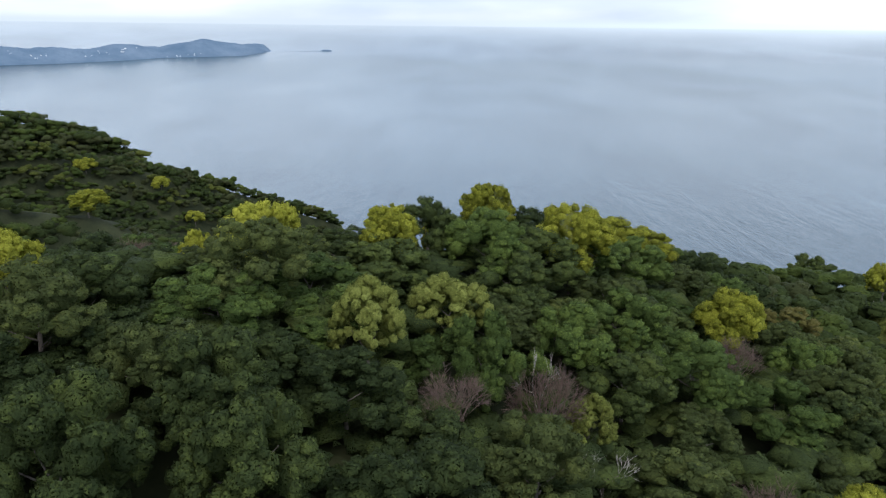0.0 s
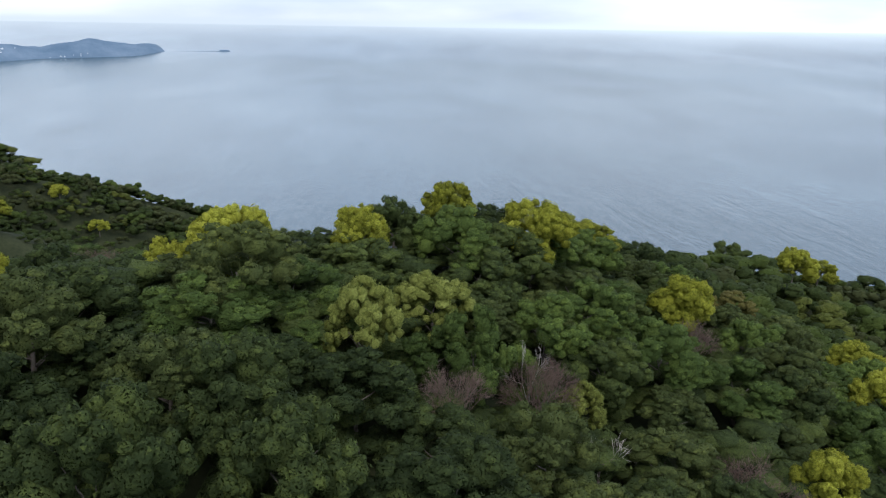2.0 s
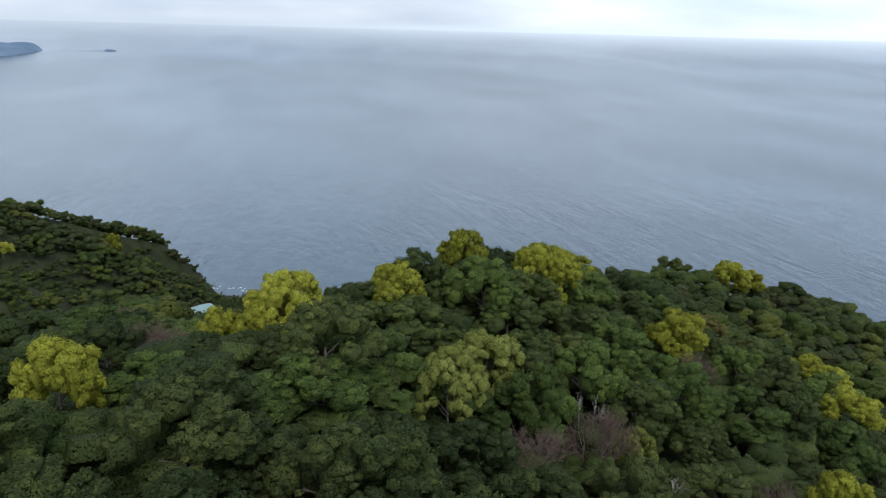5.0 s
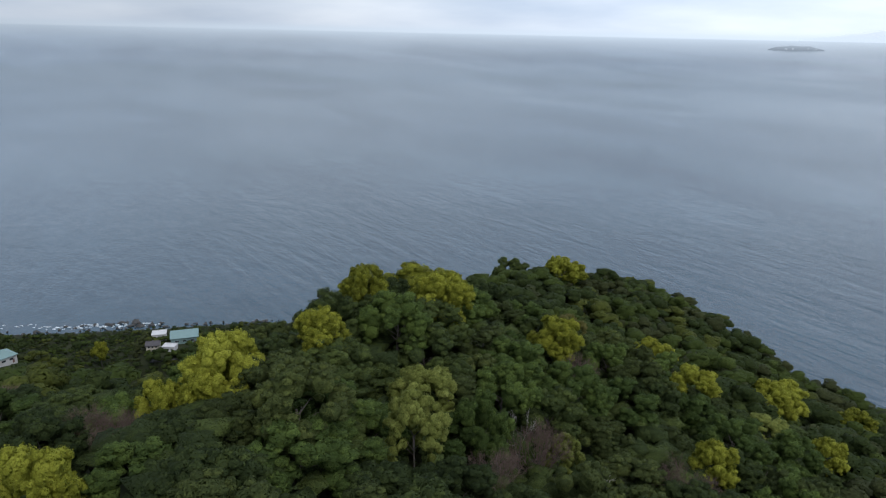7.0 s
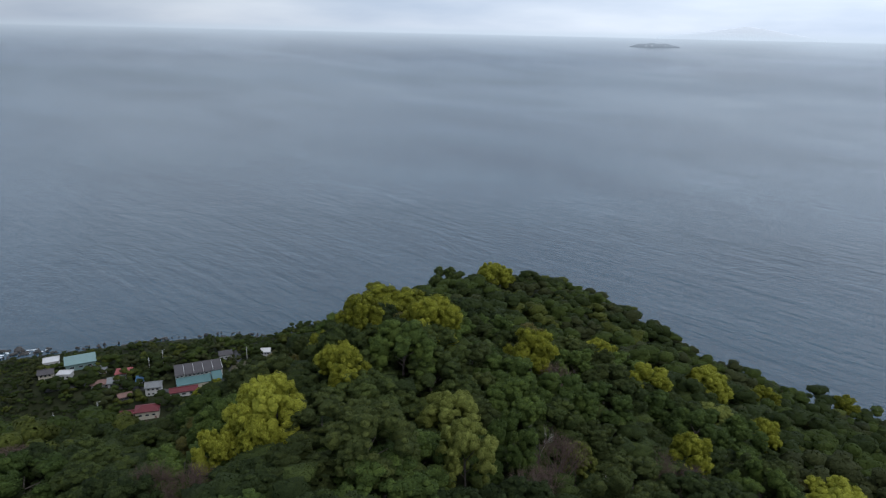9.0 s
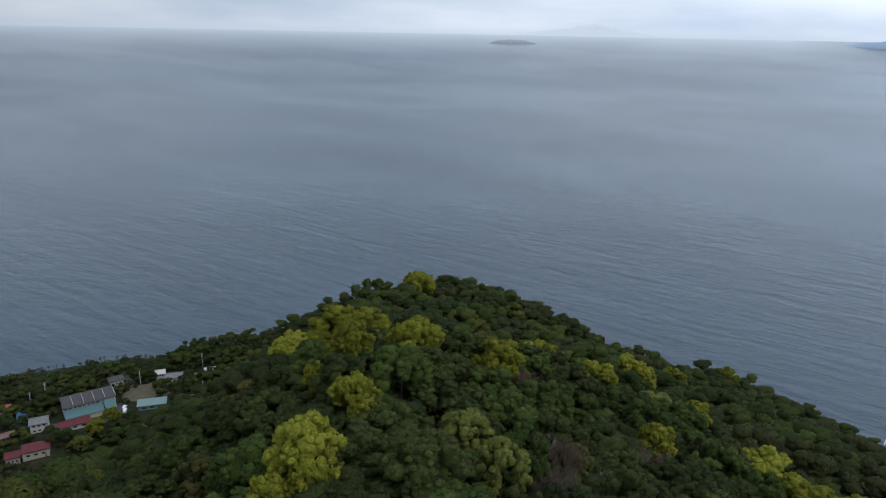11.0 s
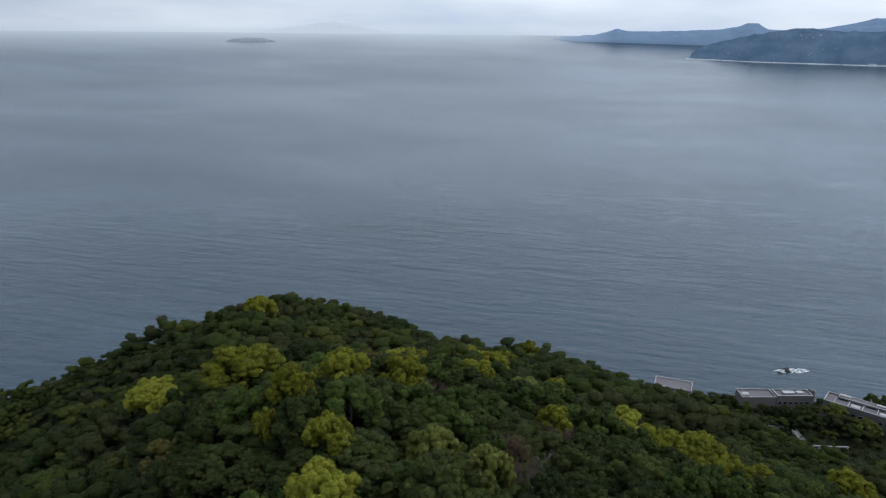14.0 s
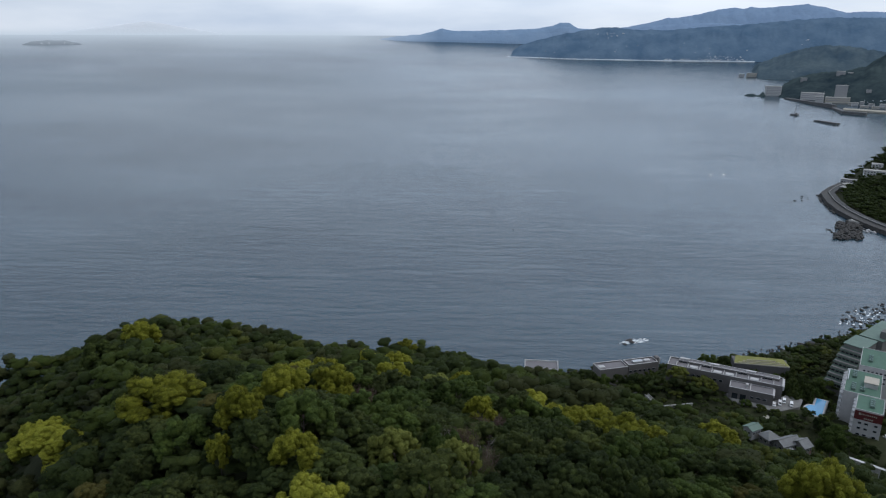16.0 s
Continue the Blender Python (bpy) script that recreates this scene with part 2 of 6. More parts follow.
def sea_material():
    """Open water: dark body colour, mirror gloss broken by long-crested swell, ripples, wind lanes and slicks."""
    m, nt, b = node_mat("sea", 0.12, 0.5)
    b.inputs["IOR"].default_value = 1.43
    co = add(nt, "ShaderNodeNewGeometry").outputs["Position"]

    def field(stretch, scale, detail, rough, bend=0.0):
        mp = add(nt, "ShaderNodeMapping", Scale=stretch, Rotation=(0, 0, radians(6)))
        nt.links.new(co, mp.inputs["Vector"])
        n = add(nt, "ShaderNodeTexNoise", Scale=scale, Detail=detail, Roughness=rough, Distortion=bend)
        nt.links.new(mp.outputs["Vector"], n.inputs["Vector"])
        return n.outputs["Fac"]

    def spread(value, a0, a1, b0, b1):
        r = nt.nodes.new("ShaderNodeMapRange")
        for k, v in (("From Min", a0), ("From Max", a1), ("To Min", b0), ("To Max", b1)):
            r.inputs[k].default_value = v
        nt.links.new(value, r.inputs["Value"])
        return r.outputs["Result"]

    swell = field((2.0, 0.30, 1.0), 0.030, 3.0, 0.55, 0.2)
    chop = field((2.2, 0.7, 1.0), 0.045, 6.0, 0.6)
    ripple = field((2.2, 0.9, 1.0), 0.22, 4.0, 0.6)
    lane = field((1.3, 0.55, 1.0), 0.0026, 6.0, 0.55, 0.6)
    slick = field((3.0, 0.5, 1.0), 0.0042, 3.0, 0.5, 1.4)
    patch = field((1.0, 1.0, 1.0), 0.0011, 3.0, 0.5, 0.4)
    far_out = nt.nodes.new("ShaderNodeVectorMath")
    far_out.operation = "LENGTH"
    nt.links.new(co, far_out.inputs[0])
    away = far_out.outputs["Value"]
    h = mathn(nt, "ADD", mathn(nt, "MULTIPLY", chop, 0.7), mathn(nt, "MULTIPLY", ripple, 0.25))
    h = mathn(nt, "ADD", h, mathn(nt, "MULTIPLY", swell, 0.9))
    line = spread(mathn(nt, "ABSOLUTE", mathn(nt, "SUBTRACT", slick, 0.5), 0.0), 0.0, 0.035, 1.0, 0.0)
    wind = mathn(nt, "ADD", mathn(nt, "MULTIPLY", lane, 0.55), mathn(nt, "MULTIPLY", patch, 0.45))
    ruffle = mathn(nt, "SUBTRACT", spread(wind, 0.38, 0.62, 1.02, 0.80), mathn(nt, "MULTIPLY", line, 0.32))
    bp = add(nt, "ShaderNodeBump", Strength=0.5, Distance=2.4)
    nt.links.new(mathn(nt, "MULTIPLY", spread(away, 500.0, 2600.0, 0.72, 0.18), ruffle), bp.inputs["Strength"])
    nt.links.new(h, bp.inputs["Height"])
    nt.links.new(bp.outputs["Normal"], b.inputs["Normal"])
    tone = mathn(nt, "ADD", wind, mathn(nt, "MULTIPLY", line, 0.06))
    nt.links.new(ramp(nt, tone, [(0.36, (0.009, 0.028, 0.044)), (0.5, (0.016, 0.041, 0.060)), (0.66, (0.029, 0.060, 0.083))]), b.inputs["Base Color"])
    gloss = mathn(nt, "ADD", spread(wind, 0.38, 0.62, 0.23, 0.185), spread(away, 900.0, 3000.0, 0.0, 0.03))
    nt.links.new(gloss, b.inputs["Roughness"])
    return m


SEA = sea_material()


# ---- mesh helpers ----
def mesh_from(name, verts, faces, material, smooth=False, normals=None):
    """A mesh from numpy arrays: verts (n, 3), faces (m, 3) or (m, 4); normals: soft ones for leaves."""
    me = bpy.data.meshes.new(name)
    verts, faces = np.asarray(verts, float), np.asarray(faces, int)
    k = faces.shape[1]
    me.vertices.add(len(verts))
    me.vertices.foreach_set("co", verts.ravel())
    me.loops.add(faces.size)
    me.loops.foreach_set("vertex_index", faces.ravel())
    me.polygons.add(len(faces))
    me.polygons.foreach_set("loop_start", np.arange(0, faces.size, k))
    me.polygons.foreach_set("use_smooth", np.full(len(faces), smooth))
    me.update(calc_edges=True)
    me.validate()
    if normals is not None:
        soft = me.attributes.new("custom_normal", "FLOAT_VECTOR", "POINT")
        soft.data.foreach_set("vector", np.asarray(normals, float).ravel())
        me.update()
    me.materials.append(material)
    return me


def part(name, bm, material, parent, label=""):
    me = bpy.data.meshes.new(name)
    bm.to_mesh(me)
    bm.free()
    me.materials.append(material)
    ob = new(name, me)
    ob.parent = parent
    if label:
        ob["label"] = label
    return ob


def merge(pieces):
    """One vertex and face array out of several (faces as triangles)."""
    vs, fs, k = [], [], 0
    for v, f in pieces:
        vs.append(v)
        fs.append(f + k)
        k += len(v)
    return np.concatenate(vs), np.concatenate(fs)


def ico(sub):
    bm = bmesh.new()
    bmesh.ops.create_icosphere(bm, subdivisions=sub, radius=1.0)
    v = np.array([p.co[:] for p in bm.verts])
    f = np.array([[p.index for p in q.verts] for q in bm.faces])
    bm.free()
    return v, f


ICO0, ICO1 = ico(1), ico(2)


def tube(p, q, r0, r1, n=6):
    """A tapered round bar from p to q, as triangles."""
    p, q = np.array(p, float), np.array(q, float)
    d = (q - p) / (np.linalg.norm(q - p) + 1e-9)
    u = np.cross(d, (0.31, 0.87, 0.12))
    u /= np.linalg.norm(u)
    w = np.cross(d, u)
    a = np.arange(n) * 2 * np.pi / n
    ring = np.outer(np.cos(a), u) + np.outer(np.sin(a), w)
    v = np.concatenate([p + ring * r0, q + ring * r1, [q]])
    f = []
    for i in range(n):
        j = (i + 1) % n
        f += [(i, j, n + j), (i, n + j, n + i), (n + i, n + j, 2 * n)]
    return v, np.array(f)


# ---- the lie of the land ----
COAST = [(-1100, 1500), (-640, 1120), (-400, 900), (-230, 720), (-120, 630), (-35, 578), (40, 546), (110, 520), (180, 482), (215, 410),
         (238, 350), (246, 290), (262, 235), (276, 178), (304, 124), (352, 70), (384, 10), (392, -40), (402, -100), (430, -190), (478, -285), (505, -330), (545, -410),
         (620, -480), (720, -505), (850, -480), (940, -483), (990, -491), (1032, -508), (1079, -544), (1146, -614), (1250, -720), (1400, -900), (-1100, -900)]
RIDGES = [  # spine points (x, y, height), fall on the left and on the right of its run
    ([(-420, -330, 250), (-140, -60, 200), (-60, 20, 191), (-25, 56, 185), (-6, 77, 180.5), (6, 89, 179.5), (34, 114, 166.5), (62, 136, 156), (96, 157, 149),
      (140, 171, 135), (162, 189, 124), (205, 220, 80), (240, 235, 20)], 0.75, 0.385, 0.0004),
    ([(-30, 60, 183), (-42, 92, 176), (-62, 135, 145)], 0.5, 0.6, 0.0),
    ([(150, 178, 130), (176, 245, 99), (184, 330, 59), (192, 405, 28)], 0.7, 0.8, 0.0),
    ([(-260, 60, 205), (-125, 240, 145), (-112, 272, 112), (-80, 340, 50)], 0.61, 0.8, 0.0),
    ([(-470, 150, 225), (-300, 350, 160), (-187, 462, 114), (-152, 494, 82), (-138, 526, 12)], 0.45, 0.66, 0.0),
    ([(-750, 450, 225), (-480, 790, 104), (-385, 760, 86), (-320, 790, 20)], 0.4, 0.45, 0.0),
    ([(-140, -60, 190), (-20, -110, 130), (150, -330, 80), (320, -430, 62), (480, -560, 60)], 0.8, 0.4, 0.0),
    ([(1330, -900, 150), (1180, -720, 72), (1100, -650, 34), (1040, -590, 14)], 0.5, 0.6, 0.0),
]
BENCHES = [(92, 398, 23.0, 95), (285, -80, 36.3, 62), (300, -165, 22.0, 26), (255, -165, 30.0, 40), (208, -86, 57.5, 26), (330, -230, 14.0, 60), (222, 126, 86.0, 32), (242, 104, 78.0, 26), (45, 455, 22.0, 42), (280, -128, 36.3, 22), (-47, 362, 65.5, 27)]


def coast_inside(X, Y):
    """Distance from the shore, positive on land."""
    P = np.array(COAST, float)
    Q = np.roll(P, -1, axis=0)
    best, inside = np.full(X.shape, 1e9), np.zeros(X.shape, bool)
    for (ax, ay), (bx, by) in zip(P, Q):
        dx, dy = bx - ax, by - ay
        t = np.clip(((X - ax) * dx + (Y - ay) * dy) / (dx * dx + dy * dy), 0, 1)
        best = np.minimum(best, np.hypot(X - ax - t * dx, Y - ay - t * dy))
        cross = (ay > Y) != (by > Y)
        inside ^= cross & (X < dx * (Y - ay) / (dy if dy else 1e-9) + ax)
    return np.where(inside, best, -best)


def land(X, Y):
    """Ground height at each place."""
    X, Y = np.asarray(X, float), np.asarray(Y, float)
    h = np.full(X.shape, -50.0)
    for spine, fall_l, fall_r, curve in RIDGES:
        for (ax, ay, az), (bx, by, bz) in zip(spine, spine[1:]):
            dx, dy = bx - ax, by - ay
            t = np.clip(((X - ax) * dx + (Y - ay) * dy) / (dx * dx + dy * dy), 0, 1)
            ox, oy = X - ax - t * dx, Y - ay - t * dy
            d = np.sqrt(ox * ox + oy * oy + 25) - 5
            left = dx * oy - dy * ox > 0
            z = az + t * (bz - az) - np.where(left, fall_l, fall_r) * d - np.where(left, 0, curve) * d * d
            k = np.clip(0.5 + (z - h) / 12, 0, 1)
            h = h * (1 - k) + z * k + 3 * k * (1 - k)
    for bx, by, bz, br in BENCHES:
        w = np.exp(-(np.hypot(X - bx, Y - by) / br) ** 4)
        h = h * (1 - w) + bz * w
    cd = coast_inside(X, Y)
    h = np.maximum(h, np.clip(cd * 0.12, -8, 12))
    h = np.minimum(h, cd * 1.35 + 0.5)
    lump = 1.6 * np.sin(X * 0.071 + 1.3 * np.sin(Y * 0.043)) * np.sin(Y * 0.063 + 0.7)
    return np.maximum(h + lump * np.clip((h - 45) / 40, 0, 1), -8)


def ground_at(x, y):
    return float(land(np.array([x]), np.array([y]))[0])


gx = np.concatenate([np.arange(-1000, -200, 12.0), np.arange(-200, 540, 5.0), np.arange(540, 1245, 12.0)])
gy = np.concatenate([np.arange(-880, -350, 12.0), np.arange(-350, 640, 5.0), np.arange(640, 1285, 12.0)])
GX, GY = np.meshgrid(gx, gy, indexing="ij")
gv = np.stack([GX, GY, land(GX, GY)], -1).reshape(-1, 3)
idx = np.arange(len(gx) * len(gy)).reshape(len(gx), len(gy))
gf = np.stack([idx[:-1, :-1], idx[1:, :-1], idx[1:, 1:], idx[:-1, 1:]], -1).reshape(-1, 4)
ground = tagged(new("ground", mesh_from("ground", gv, gf, SOIL, True)), "steep wooded headland with dark soil under the trees", "ground", kind="structure")

# the sea: flat inshore, lifting to the skyline far out
SEA_C, FLAT, RIM, RIM_Z = (-45.0, 25.0), 1000.0, 4850.0, 227.0


def sea_z(r):
    return RIM_Z * max(0.0, (r - FLAT) / (RIM - FLAT)) ** 2


rr = np.concatenate([[0.0], np.linspace(60, 1000, 16), np.linspace(1080, RIM, 60)])
aa = np.linspace(0, 2 * np.pi, 193)[:-1]
sv = np.array([(SEA_C[0] + r * math.cos(a), SEA_C[1] + r * math.sin(a), sea_z(r)) for r in rr for a in aa])
na = len(aa)
sf = np.array([(i * na + j, (i + 1) * na + j, (i + 1) * na + (j + 1) % na, i * na + (j + 1) % na) for i in range(len(rr) - 1) for j in range(na)])
sea = tagged(new("water", mesh_from("water", sv, sf, SEA, True)), "calm grey-blue open sea with wind lanes", "sea", kind="structure")


def far_place(az, el, eye=244.0):
    """Where the line of sight at that bearing and elevation (degrees) meets the far sea: range from the middle and the ratio to its true range."""
    lo, hi = 300.0, RIM
    for _ in range(50):
        r = (lo + hi) / 2
        if (sea_z(r) - eye) / r < math.tan(radians(el)):
            lo = r
        else:
            hi = r
    return lo


def bearing(az, r, z=None):
    a = radians(az)
    return Vector((SEA_C[0] + r * math.sin(a), SEA_C[1] + r * math.cos(a), sea_z(r) if z is None else z))


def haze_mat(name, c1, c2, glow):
    """Distant wooded land: the haze of the sea air is painted into its colour, which also glows."""
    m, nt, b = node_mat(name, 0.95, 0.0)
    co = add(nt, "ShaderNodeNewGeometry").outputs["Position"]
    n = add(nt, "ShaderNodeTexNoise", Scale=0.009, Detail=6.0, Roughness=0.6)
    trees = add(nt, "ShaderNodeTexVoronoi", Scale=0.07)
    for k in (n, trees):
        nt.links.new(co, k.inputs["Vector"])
    # crowns paler and the gaps between them darker, shade put into the colour
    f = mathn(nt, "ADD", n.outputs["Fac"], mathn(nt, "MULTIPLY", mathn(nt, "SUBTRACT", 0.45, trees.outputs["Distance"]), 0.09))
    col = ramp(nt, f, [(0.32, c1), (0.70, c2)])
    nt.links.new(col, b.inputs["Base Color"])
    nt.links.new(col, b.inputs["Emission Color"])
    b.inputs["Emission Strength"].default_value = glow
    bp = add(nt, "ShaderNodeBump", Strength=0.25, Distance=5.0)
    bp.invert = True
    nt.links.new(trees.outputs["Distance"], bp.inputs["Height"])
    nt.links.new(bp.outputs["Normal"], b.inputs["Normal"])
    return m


RANGES = {}


def on_range(name, az, rise):
    """A place on the face of a distant range, at that share of its height."""
    hills, base, eye, depth = RANGES[name]
    el = np.interp(az, [h[0] for h in hills], [h[1] for h in hills])
    be = np.interp(az, [h[0] for h in base], [h[1] for h in base])
    f = 2 / math.pi * math.asin(min(1.0, rise ** 1.25))
    r = far_place(az, be, eye) * (1 + depth * f) * 0.997
    return bearing(az, r, eye + r * math.tan(radians(be + (el - be) * rise))), r


def far_range(name, hills, base, eye, material, label, depth=0.10, rough=0.05, seed=1):
    """A distant range: skyline hills as (bearing, elevation), standing on the far sea at the base elevation."""
    RANGES[name] = (hills, base, eye, depth)
    az0, az1 = hills[0][0], hills[-1][0]
    n, rows = int((az1 - az0) / 0.08) + 2, 20
    v = []
    for i in range(n):
        az = az0 + (az1 - az0) * i / (n - 1)
        el = np.interp(az, [h[0] for h in hills], [h[1] for h in hills])
        be = np.interp(az, [h[0] for h in base], [h[1] for h in base])
        rb = far_place(az, be, eye)
        el += rough * (noise.noise((az * 1.9, seed, 0)) + 0.6 * noise.noise((az * 5.1, seed, 3)))
        for k in range(rows):
            f = k / (rows - 1)
            r = rb * (1 + depth * f)
            top = max(0.0, (el - be)) * math.sin(f * math.pi / 2) ** 0.8
            gully = 1 + f * (1 - f) * 4 * (0.10 * noise.noise((az * 1.3, f * 3, seed + 7)) + 0.05 * noise.noise((az * 4.0, f * 9, seed + 2)))
            v.append(bearing(az, r, eye + r * math.tan(radians(be + top * gully)) - (6 if k == 0 else 0)))
    f = [(i * rows + k, (i + 1) * rows + k, (i + 1) * rows + k + 1, i * rows + k + 1) for i in range(n - 1) for k in range(rows - 1)]
    return tagged(new(name, mesh_from(name, [p[:] for p in v], f, material, True)), label, "distant hills", kind="structure")


def haze_sheet():
    """A glowing see-through sheet added for the pale haze over the far sea, gone where the cape begins."""
    m = bpy.data.materials.new("haze_sheet")
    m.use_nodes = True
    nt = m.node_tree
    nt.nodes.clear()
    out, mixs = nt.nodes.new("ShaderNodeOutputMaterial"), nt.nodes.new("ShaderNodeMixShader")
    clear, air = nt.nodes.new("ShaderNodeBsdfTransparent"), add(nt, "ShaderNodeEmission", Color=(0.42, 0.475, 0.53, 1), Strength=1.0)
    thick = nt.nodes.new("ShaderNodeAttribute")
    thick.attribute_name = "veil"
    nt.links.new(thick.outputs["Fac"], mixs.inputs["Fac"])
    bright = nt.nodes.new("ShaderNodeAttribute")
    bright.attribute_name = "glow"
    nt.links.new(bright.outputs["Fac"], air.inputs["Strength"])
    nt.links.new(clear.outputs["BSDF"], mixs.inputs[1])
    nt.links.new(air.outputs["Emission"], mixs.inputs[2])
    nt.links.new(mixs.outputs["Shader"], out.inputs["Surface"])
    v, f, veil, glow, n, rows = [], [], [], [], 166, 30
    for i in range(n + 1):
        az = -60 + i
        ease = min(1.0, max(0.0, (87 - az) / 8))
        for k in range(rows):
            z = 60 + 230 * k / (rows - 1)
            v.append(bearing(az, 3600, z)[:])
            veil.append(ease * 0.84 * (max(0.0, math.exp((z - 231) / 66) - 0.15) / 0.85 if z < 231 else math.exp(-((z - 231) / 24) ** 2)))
            # sheet glows more towards the east, to match the sky
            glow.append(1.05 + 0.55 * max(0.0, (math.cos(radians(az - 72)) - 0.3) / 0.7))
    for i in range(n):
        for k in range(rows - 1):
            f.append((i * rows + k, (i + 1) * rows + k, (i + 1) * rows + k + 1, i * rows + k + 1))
    me = mesh_from("backdrop_haze_sheet", v, f, m, True)
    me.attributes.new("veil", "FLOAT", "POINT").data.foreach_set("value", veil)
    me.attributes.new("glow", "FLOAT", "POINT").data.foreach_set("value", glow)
    ob = tagged(new("backdrop_haze_sheet", me), "glowing see-through sheet standing for haze along the far skyline", "mist", kind="structure")
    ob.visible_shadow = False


haze_sheet()
# haze painted by range: bluer, paler and glowing; island darkened to offset the veil
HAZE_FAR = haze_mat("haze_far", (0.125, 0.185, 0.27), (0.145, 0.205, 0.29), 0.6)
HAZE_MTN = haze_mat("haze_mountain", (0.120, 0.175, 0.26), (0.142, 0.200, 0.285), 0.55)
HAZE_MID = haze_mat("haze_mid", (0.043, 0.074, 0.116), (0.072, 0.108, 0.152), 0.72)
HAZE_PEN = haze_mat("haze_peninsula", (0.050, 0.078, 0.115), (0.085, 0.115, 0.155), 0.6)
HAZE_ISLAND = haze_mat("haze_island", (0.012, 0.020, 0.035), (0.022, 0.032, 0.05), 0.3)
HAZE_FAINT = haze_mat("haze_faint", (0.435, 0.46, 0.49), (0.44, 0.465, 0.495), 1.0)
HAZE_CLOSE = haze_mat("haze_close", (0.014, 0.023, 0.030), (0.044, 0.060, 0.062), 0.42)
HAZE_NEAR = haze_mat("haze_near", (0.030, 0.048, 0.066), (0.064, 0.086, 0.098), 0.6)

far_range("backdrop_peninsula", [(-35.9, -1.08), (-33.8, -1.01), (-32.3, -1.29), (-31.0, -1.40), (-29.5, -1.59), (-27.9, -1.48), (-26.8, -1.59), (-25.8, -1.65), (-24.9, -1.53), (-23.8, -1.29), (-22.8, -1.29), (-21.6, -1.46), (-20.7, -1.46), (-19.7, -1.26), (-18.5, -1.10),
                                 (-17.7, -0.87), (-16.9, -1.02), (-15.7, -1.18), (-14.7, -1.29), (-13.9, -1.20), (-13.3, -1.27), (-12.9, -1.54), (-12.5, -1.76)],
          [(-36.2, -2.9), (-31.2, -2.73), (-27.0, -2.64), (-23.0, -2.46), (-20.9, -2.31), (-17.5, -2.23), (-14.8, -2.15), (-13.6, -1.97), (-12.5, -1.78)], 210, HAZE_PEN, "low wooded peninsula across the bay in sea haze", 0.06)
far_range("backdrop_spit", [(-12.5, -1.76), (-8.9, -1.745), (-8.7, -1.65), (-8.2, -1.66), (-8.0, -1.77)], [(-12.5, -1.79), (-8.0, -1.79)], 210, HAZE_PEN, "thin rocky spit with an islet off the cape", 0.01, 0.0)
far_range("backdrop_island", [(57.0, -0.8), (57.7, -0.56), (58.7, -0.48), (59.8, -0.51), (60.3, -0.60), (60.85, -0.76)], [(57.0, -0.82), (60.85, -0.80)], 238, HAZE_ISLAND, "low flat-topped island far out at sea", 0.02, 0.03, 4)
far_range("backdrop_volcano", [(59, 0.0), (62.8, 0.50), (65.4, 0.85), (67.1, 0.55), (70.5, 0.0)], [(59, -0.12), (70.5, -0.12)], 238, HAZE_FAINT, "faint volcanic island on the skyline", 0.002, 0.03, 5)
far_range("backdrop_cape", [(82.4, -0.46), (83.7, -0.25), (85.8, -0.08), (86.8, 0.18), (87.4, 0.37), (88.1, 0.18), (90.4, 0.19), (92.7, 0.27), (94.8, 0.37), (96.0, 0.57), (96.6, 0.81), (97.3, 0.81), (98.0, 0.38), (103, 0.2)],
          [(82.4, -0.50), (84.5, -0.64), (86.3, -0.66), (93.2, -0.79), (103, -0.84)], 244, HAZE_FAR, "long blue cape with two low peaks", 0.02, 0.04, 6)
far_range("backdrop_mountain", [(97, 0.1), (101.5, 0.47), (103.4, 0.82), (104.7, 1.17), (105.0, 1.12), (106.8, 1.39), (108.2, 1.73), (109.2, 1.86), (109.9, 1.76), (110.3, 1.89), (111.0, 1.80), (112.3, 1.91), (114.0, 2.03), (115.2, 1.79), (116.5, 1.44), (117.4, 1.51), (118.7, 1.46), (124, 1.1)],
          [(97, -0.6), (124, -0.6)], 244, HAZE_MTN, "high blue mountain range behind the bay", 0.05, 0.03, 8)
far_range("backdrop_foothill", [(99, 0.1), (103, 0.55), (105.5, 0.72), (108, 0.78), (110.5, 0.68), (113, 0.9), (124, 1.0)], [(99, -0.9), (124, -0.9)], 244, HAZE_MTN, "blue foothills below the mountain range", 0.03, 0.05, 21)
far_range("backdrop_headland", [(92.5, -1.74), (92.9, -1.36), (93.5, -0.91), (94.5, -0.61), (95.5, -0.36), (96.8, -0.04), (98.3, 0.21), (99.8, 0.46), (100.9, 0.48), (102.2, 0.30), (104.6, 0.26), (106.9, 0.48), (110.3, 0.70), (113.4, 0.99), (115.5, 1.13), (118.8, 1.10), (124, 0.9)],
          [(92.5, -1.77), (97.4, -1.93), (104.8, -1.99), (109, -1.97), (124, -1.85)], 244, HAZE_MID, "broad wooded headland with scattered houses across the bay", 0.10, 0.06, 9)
# shoreline strip in the same painted, glowing haze
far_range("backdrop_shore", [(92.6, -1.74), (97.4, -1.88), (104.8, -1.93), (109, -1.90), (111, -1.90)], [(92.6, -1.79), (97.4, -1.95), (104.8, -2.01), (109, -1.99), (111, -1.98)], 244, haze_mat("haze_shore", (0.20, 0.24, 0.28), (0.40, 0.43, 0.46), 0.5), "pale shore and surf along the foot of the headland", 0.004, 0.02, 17)
